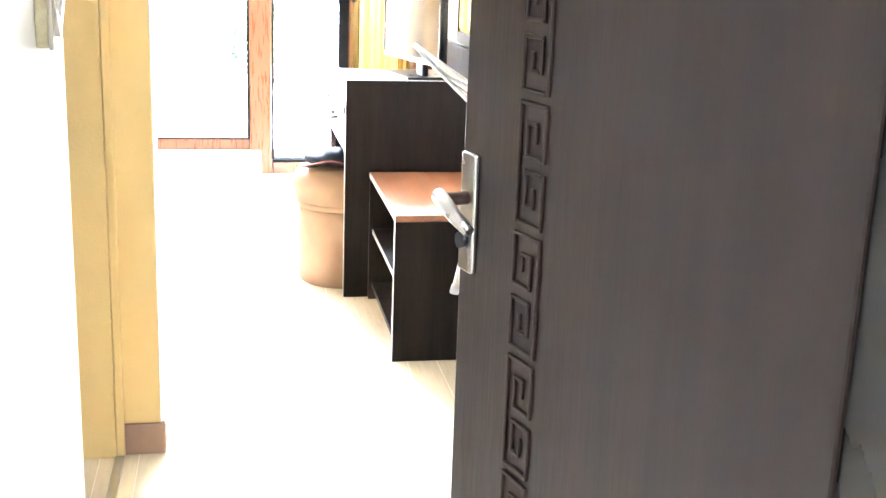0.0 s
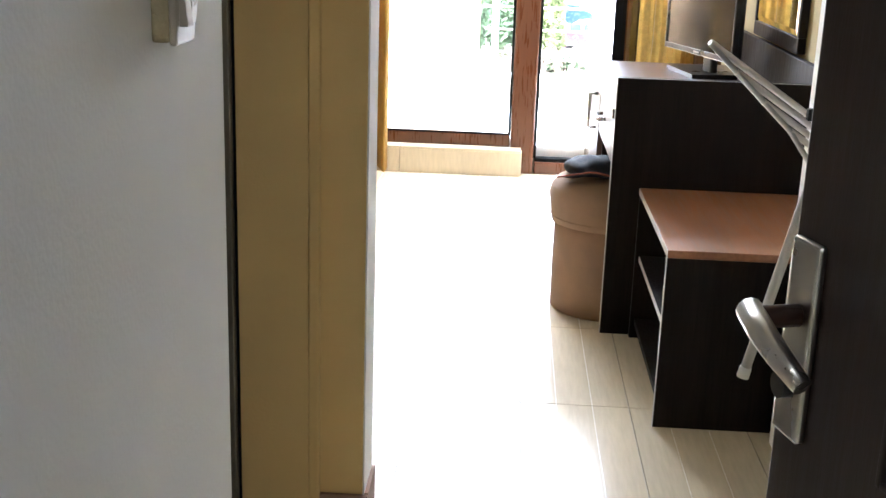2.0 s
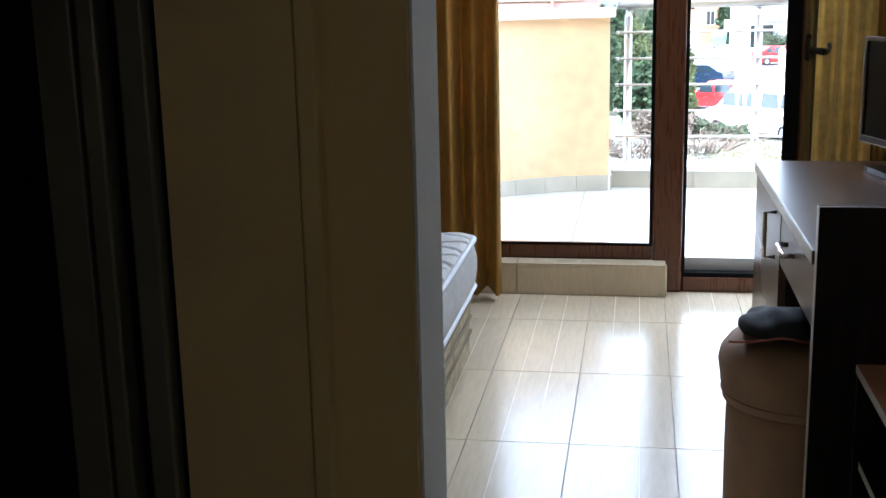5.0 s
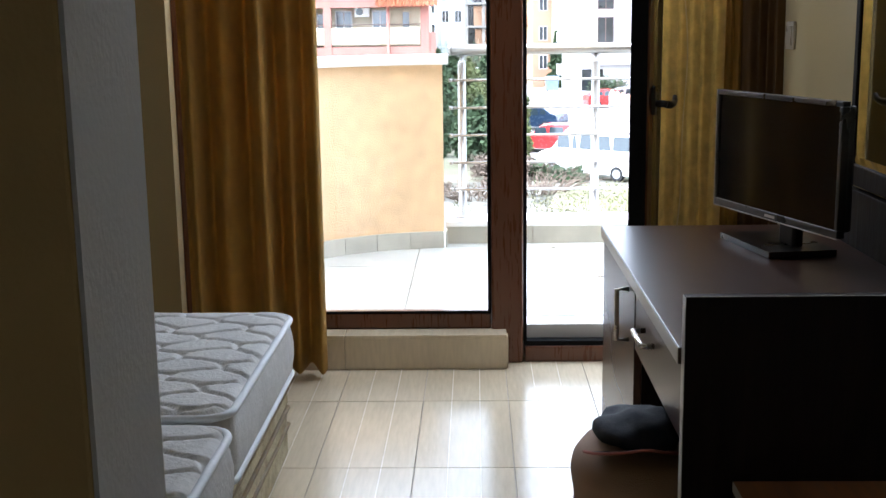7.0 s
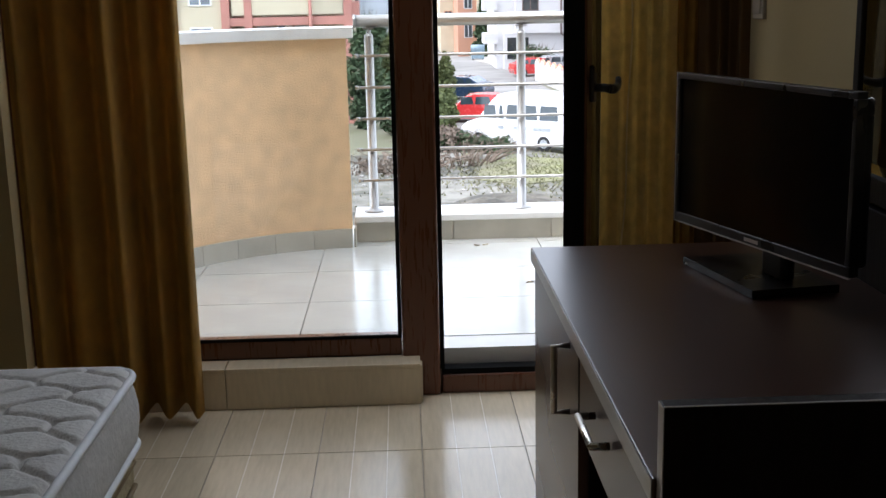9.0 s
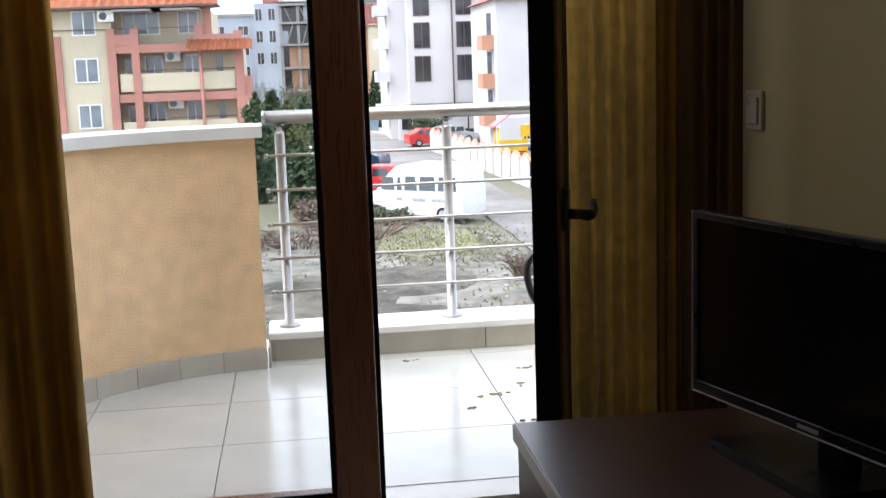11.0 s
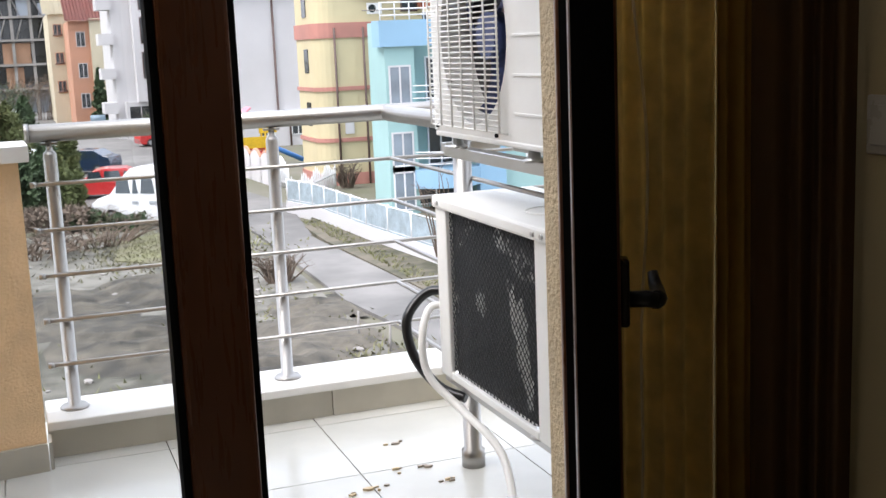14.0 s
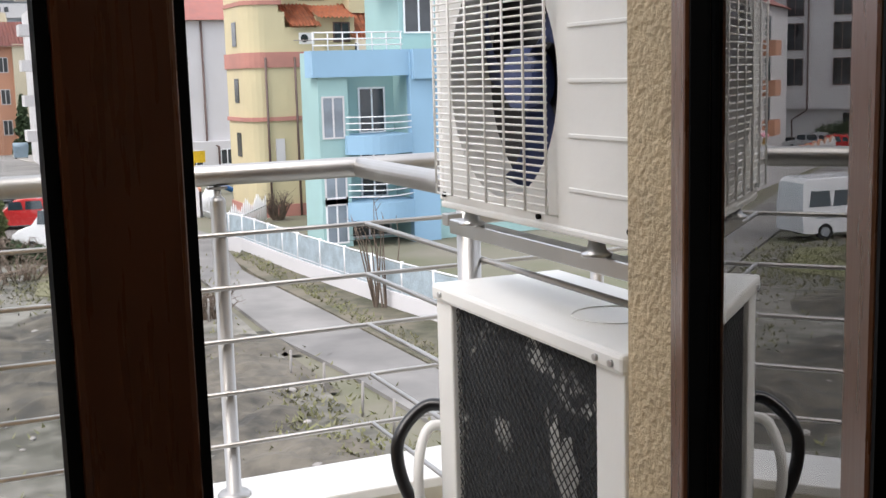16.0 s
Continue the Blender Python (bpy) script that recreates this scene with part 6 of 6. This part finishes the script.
for i, (x, y, h, r) in enumerate(((1.75, 57, 3.6, 0.55), (1.05, 58, 4.0, 0.6), (0.35, 59, 4.2, 0.7), (2.35, 58.5, 3.3, 0.5), (-0.3, 60, 3.8, 0.7), (1.5, 66, 4.4, 0.6), (2.75, 72, 4.2, 0.6))):
    conifer(x, y, h * 0.82, r, "slim dark conifer in a row beside the lot", M_LEAF if i % 3 else M_LEAF_Y, 20 + i)
conifer(-1.1, 74, 5.4, 1.7, "broad dark pine beside the red house", M_LEAF, 40, False)
conifer(0.9, 88, 4.6, 1.3, "broad dark pine along the street", M_LEAF, 41, False)
conifer(-1.75, 63, 5.6, 1.15, "dark bushy cypress beside the red house", M_LEAF, 44)
conifer(-0.2, 68, 5.0, 1.2, "yellow-green cypress beside the lot", M_LEAF_Y, 42)
conifer(8.7, 126, 6.0, 1.1, "dark conifer beside the salmon house", M_LEAF, 43, False)


def shrub(x, y, w, h, label, material, seed, twigs=True, leaves=1600, stems=70):
    rng = random.Random(seed)
    t = thing("shrub", (x, y, GZ + 0.1), label, "shrub", "shrubs")
    if twigs:
        bm = bmesh.new()
        for _ in range(stems):
            a, q = rng.random() * 6.283, rng.random()
            p = Vector((x + 0.2 * w * math.cos(a), y + 0.15 * w * math.sin(a), GZ + 0.05))
            e = Vector((x + w * 0.5 * math.cos(a) * (0.3 + q), y + w * 0.35 * math.sin(a) * (0.3 + q), GZ + h * (0.5 + 0.5 * rng.random())))
            mid = (p + e) / 2 + Vector((rng.gauss(0, 0.1), rng.gauss(0, 0.1), 0.15 * h))
            tube(bm, [p, mid, e], [0.03, 0.018, 0.008], 4, caps=False)
            for k in range(2):
                f = mid + (e - mid) * rng.random()
                tube(bm, [f, f + Vector((rng.gauss(0, 0.25), rng.gauss(0, 0.25), 0.3 * rng.random()))], [0.012, 0.005], 3, caps=False)
        part("bare_growth", bm, M_TWIG, t)
    if leaves:
        cs = [(Vector((x + w * 0.42 * rng.uniform(-1, 1), y + w * 0.25 * rng.uniform(-1, 1), GZ + h * (0.25 + 0.5 * rng.random()))), 0.22 * h + 0.1) for _ in range(30)]
        bm = bmesh.new()
        leaf_cloud(bm, cs, 0.1, rng, leaves)
        part("foliage", bm, material, t)


shrub(2.7, 53.8, 2.2, 0.9, "low dark green shrub in front of the minibus", M_LEAF, 60)
shrub(4.0, 52.3, 1.6, 0.75, "low dark green shrub beside another", M_LEAF, 61)
shrub(1.2, 53.5, 3.0, 1.2, "low brown hedge along the lot", M_TWIG, 62)
shrub(11.3, 101, 3.0, 2.6, "dark green bush against the white house", M_LEAF, 63, leaves=2600)
shrub(2.6, 49.0, 4.5, 0.9, "heap of dry brush on the lot", M_TWIG, 64, leaves=0)
shrub(0.2, 47.5, 4.5, 0.8, "heap of dry brush beside the lot edge", M_TWIG, 65, leaves=300)
shrub(7.0, 38.5, 1.5, 1.0, "dry weeds by the lane", M_TWIG, 66, leaves=0)
shrub(3.4, 150, 9.0, 6.0, "bare round shrubbery at the street's end", M_TWIG, 67, leaves=2500)
shrub(-1.8, 120, 7, 6, "dark shrubbery along the street", M_LEAF, 68, leaves=3000)
shrub(12.05, 37.3, 1.8, 3.4, "leafless young tree behind the fence", M_TWIG, 69, leaves=0, stems=12)
shrub(15.4, 60.6, 1.4, 1.4, "bare shrub against the yellow house", M_TWIG, 70, leaves=0)


def fence_panels():
    t = thing("garden_fence", (11.5, 75, GZ), "white arched garden fence with a salmon coping", "fence")
    a, b = Vector((12.4, 64.0)), Vector((10.5, 93))
    n = 14
    for i in range(n):
        p, q = a.lerp(b, i / n), a.lerp(b, (i + 0.94) / n)
        bm = bmesh.new()
        m = 8
        lo, hi = [], []
        for k in range(m + 1):
            c = p.lerp(q, k / m)
            z = GZ + 1.35 + 0.35 * math.sin(math.pi * k / m)
            lo.append((bm.verts.new((c.x - 0.08, c.y, GZ)), bm.verts.new((c.x + 0.08, c.y, GZ))))
            hi.append((bm.verts.new((c.x - 0.08, c.y, z)), bm.verts.new((c.x + 0.08, c.y, z))))
        for k in range(m):
            bm.faces.new((lo[k][0], lo[k + 1][0], hi[k + 1][0], hi[k][0]))
            bm.faces.new((lo[k][1], hi[k][1], hi[k + 1][1], lo[k + 1][1]))
            bm.faces.new((hi[k][0], hi[k + 1][0], hi[k + 1][1], hi[k][1]))
        pn = part("panel", bm, M_F_WHITE, t)
        part("coping", tube(bmesh.new(), [(p.lerp(q, k / m).x, p.lerp(q, k / m).y, GZ + 1.38 + 0.35 * math.sin(math.pi * k / m)) for k in range(m + 1)], 0.09, 6), M_F_PINK, pn)
    g = thing("gate", (12.6, 62.5, GZ), "white metal gate in the garden fence", "gate")
    for i in range(12):
        x, y = 12.45 + 0.012 * i, 63.8 - 0.24 * i
        part("bar", tube(bmesh.new(), [(x, y, GZ + 0.1), (x, y, GZ + 1.2 + 0.5 * math.sin(math.pi * i / 11))], 0.035, 5), M_PVC, g)
    part("rail", tube(bmesh.new(), [(12.45, 63.8, GZ + 0.4), (12.6, 61.1, GZ + 0.4)], 0.04, 5), M_PVC, g)
    w = thing("yard_wall", (12.3, 45, GZ), "low white yard wall with pale metal rails", "wall")
    pts = [(10.7, 53.2), (11.24, 51.0), (11.56, 44.5), (11.9, 40.5), (12.25, 36.5), (12.75, 33.0), (13.05, 24.0)]
    for (xa, ya), (xb, yb) in zip(pts, pts[1:]):
        bm = bmesh.new()
        d = Vector((xb - xa, yb - ya)).normalized()
        nn = Vector((-d.y, d.x)) * 0.1
        prism(bm, [(xa - nn.x, ya - nn.y), (xb - nn.x, yb - nn.y), (xb + nn.x, yb + nn.y), (xa + nn.x, ya + nn.y)], GZ, GZ + 0.6)
        bmesh.ops.recalc_face_normals(bm, faces=bm.faces)
        part("wall_panel", bm, M_F_WHITE, w)
        nn *= 0.2
        bm = prism(bmesh.new(), [(xa - nn.x, ya - nn.y), (xb - nn.x, yb - nn.y), (xb + nn.x, yb + nn.y), (xa + nn.x, ya + nn.y)], GZ + 0.605, GZ + 1.45)
        bmesh.ops.recalc_face_normals(bm, faces=bm.faces)
        part("screen_panel", bm, M_SCREENPANEL, w, "pale blue translucent panel")
        L = math.hypot(xb - xa, yb - ya)
        k = max(2, int(L / 1.6))
        for i in range(k):
            x, y = xa + (xb - xa) * i / k, ya + (yb - ya) * i / k
            part("post", tube(bmesh.new(), [(x, y, GZ + 0.55), (x, y, GZ + 1.55)], 0.05, 6), M_PVC, w)
        bm = bmesh.new()
        for zz in (0.68, 1.5):
            tube(bm, [(xa, ya, GZ + zz), (xb, yb, GZ + zz)], 0.03, 5)
        part("rail", bm, M_PVC, w)
    patch("yard", [(13.2, 24), (14.5, 24), (14.4, 49.9), (13.4, 62), (12.7, 62), (11.4, 51.0), (11.7, 44.6), (12.05, 40.6), (12.4, 36.6), (12.9, 33)], GZ + 0.12, M_PAVING, "pale concrete yard")
    f = thing("picket_fence", (12.0, 53.5, GZ), "row of pale spiked pickets round the yard", "fence")
    for i in range(26):
        x, y = 10.75 + 0.16 * i, 53.4 + 0.28 * i
        part("picket", tube(bmesh.new(), [(x, y, GZ + 0.1), (x, y, GZ + 1.15 + 0.2 * math.sin(i * 1.0)), (x, y, GZ + 1.35 + 0.2 * math.sin(i * 1.0))], [0.04, 0.04, 0.005], 4), M_PVC, f)
    part("rail", tube(bmesh.new(), [(10.75, 53.4, GZ + 0.8), (14.75, 60.4, GZ + 0.8)], 0.035, 5), M_PVC, f)


fence_panels()


def stakes():
    for x, y in ((7.17, 30.8), (7.47, 29.3), (7.67, 27.4), (7.76, 25.9), (6.9, 38.0)):
        t = thing("stake", (x, y, GZ + 0.1), "short pale stake in the soil by the lane", "stake", "lane stakes")
        part("shaft", tube(bmesh.new(), [(x, y, GZ), (x + 0.03, y, GZ + 0.75)], 0.03, 6), M_CONC, t)


stakes()


def play_set():
    x, y = 13.6, 76.0
    t = thing("play_set", (x, y, GZ), "yellow and red play tower with a blue slide", "playground")
    for dx in (-0.9, 0.9):
        for dy in (-0.6, 0.6):
            part("post", tube(bmesh.new(), [(x + dx, y + dy, GZ), (x + dx, y + dy, GZ + 2.6)], 0.07, 6), M_TOY_Y, t)
    part("panel", B((x - 0.95, y - 0.65, GZ + 1.1, x + 0.95, y - 0.6, GZ + 1.8)), M_TOY_Y, t)
    part("panel", B((x + 0.5, y - 0.7, GZ + 2.0, x + 1.6, y - 0.66, GZ + 2.7)), M_TOY_Y, t)
    part("deck", B((x - 0.95, y - 0.6, GZ + 1.0, x + 0.95, y + 0.6, GZ + 1.1)), M_TOY_R, t)
    part("base", B((x - 0.2, y - 0.7, GZ, x + 0.9, y - 0.62, GZ + 0.95)), M_TOY_R, t)
    rb = B((x - 1.2, y - 0.8, GZ + 2.6, x + 0.1, y + 0.8, GZ + 2.7))
    for v in rb.verts:
        v.co.z += (v.co.x - x + 1.2) * 0.7
    part("roof", rb, M_TOY_P, t)
    part("slide", tube(bmesh.new(), [(x + 0.95, y - 0.3, GZ + 1.3), (x + 2.0, y - 0.4, GZ + 0.8), (x + 3.2, y - 0.5, GZ + 0.2)], 0.16, 8), M_TOY_B, t)


red_building()
construction_building()
pink_row()
white_block()
white_house()
yellow_house()
blue_house()
far_blocks()
play_set()

def soil_mounds():
    rng = random.Random(31)
    for x, y, w, h in ((6.0, 31.5, 1.8, 0.3), (4.6, 29.0, 2.2, 0.35), (6.9, 34.5, 1.2, 0.22), (2.5, 33.0, 2.4, 0.25), (3.6, 39.5, 2.0, 0.3), (0.4, 37.5, 2.6, 0.3), (5.6, 25.0, 1.6, 0.22)):
        bm = bmesh.new()
        n = 22
        rows = []
        for j in range(n + 1):
            row = []
            for i in range(n + 1):
                u, v = 2 * i / n - 1, 2 * j / n - 1
                r = min(1.0, math.hypot(u, v))
                px, py = x + u * w, y + v * w * 1.3
                z = h * (1 - r * r) * (0.7 + 0.9 * noise.noise(Vector((px * 1.3, py * 1.3, 0)))) + 0.06 * noise.noise(Vector((px * 4, py * 4, 3))) * (1 - r)
                row.append(bm.verts.new((px, py, GZ + 0.09 + max(-0.02, z))))
            rows.append(row)
        for a, b in zip(rows, rows[1:]):
            for i in range(n):
                bm.faces.new((a[i], a[i + 1], b[i + 1], b[i]))
        tagged(part("soil_mound", bm, M_SOIL), "low mound of dug dark soil on the lot", "soil", "soil mounds")


soil_mounds()

# stones and litter on the lot
lb = bmesh.new()
lrng = random.Random(5)
for _ in range(300):
    x, y = lrng.uniform(-6, 7.2), lrng.uniform(16, 52)
    s = 0.03 + 0.1 * lrng.random() ** 3
    m = Matrix.Translation((x, y, GZ + 0.1 + s * 0.3)) @ Matrix.Rotation(lrng.random() * 6, 4, "Z") @ Matrix.Diagonal((s * 1.4, s, s * 0.6, 1))
    bmesh.ops.create_icosphere(lb, subdivisions=1, radius=1.0, matrix=m)
tagged(part("rubble", lb, M_CONC), "pale stones and rubble scattered on the soil", "rubble", "", "stuff")
gr = bmesh.new()
for _ in range(7000):
    k = lrng.random()
    if k < 0.45:
        x, y = lrng.gauss(5.0, 1.6), lrng.gauss(46.5, 2.4)
    elif k < 0.7:
        x, y = lrng.gauss(6.4, 0.9), lrng.gauss(27.0, 4.5)
    elif k < 0.9:
        x, y = 10.5 + 0.7 * lrng.random() ** 2 + 0.02 * lrng.uniform(0, 10), lrng.uniform(27, 50)
    else:
        x, y = lrng.uniform(-5, 7.2), lrng.uniform(24, 51)
    a = lrng.random() * 6.28
    h = 0.05 + 0.1 * lrng.random()
    p = Vector((x, y, GZ + 0.1))
    d = Vector((math.cos(a) * 0.04, math.sin(a) * 0.04, 0))
    gr.faces.new((gr.verts.new(p - d), gr.verts.new(p + d), gr.verts.new(p + Vector((lrng.gauss(0, 0.08), lrng.gauss(0, 0.08), h)))))
tagged(part("weeds", gr, M_GRASS), "thin tufts of winter grass and weeds", "grass", "", "stuff")

# ---- floor pieces ----
def tile_mesh(w, l, strips, h=0.006, g=0.0022):
    """A tile of pressed strips with shallow grooves, their glint painted pale."""
    bm = bmesh.new()
    s = w / strips
    for i in range(strips):
        x0, x1 = i * s + (g / 2 if i else 0), (i + 1) * s - (g / 2 if i < strips - 1 else 0)
        box(bm, x0, 0, -0.004, x1, l, 0.0)
        if i:
            before = len(bm.faces)
            box(bm, i * s - g / 2, 0, -0.005, i * s + g / 2, l, -0.0008)
            bm.faces.ensure_lookup_table()
            for f in bm.faces[before:]:
                f.material_index = 1
    me = bpy.data.meshes.new("floor_tile")
    bm.to_mesh(me)
    bm.free()
    return me


def lay_floor():
    j = 0.0035
    me = tile_mesh(0.286 - j, 0.6 - j, 3)
    me.materials.append(M_TILE)
    me.materials.append(M_GROOVE_GLINT)
    fl = bpy.data.objects["floor"]
    for c in range(-11, 4):
        for r in range(-5, 5):
            x, y = -0.046 + 0.286 * c, 4.165 + 0.6 * r
            room = y > 3.4
            if room and (x < -3.1 or x > 0.84 or y > 6.7):
                if not (y < 7.0 and -3.1 < x < 0.9):
                    continue
            if not room and (x < -0.4 or x > 1.1 or y < 1.4):
                continue
            ob = new("tile", me)
            ob.location = (x + j / 2, y + j / 2, 0.0)
            ob.parent = fl
    slab = bpy.data.objects["balcony_slab"]
    jj = 0.004
    bm = B((0, 0, -0.01, 0.48 - jj, 0.48 - jj, 0.0))
    mb = bpy.data.meshes.new("balcony_tile")
    bm.to_mesh(mb)
    bm.free()
    mb.materials.append(M_PALE_TILE)
    for c in range(-5, 6):
        for r in range(-1, 3):
            x, y = 0.81 + 0.48 * (c - 1), 7.7 + 0.48 * r
            if y + 0.48 < 7.1:
                continue
            ob = new("tile", mb)
            ob.location = (x, y - 0.0, BZ)
            ob.parent = slab


lay_floor()
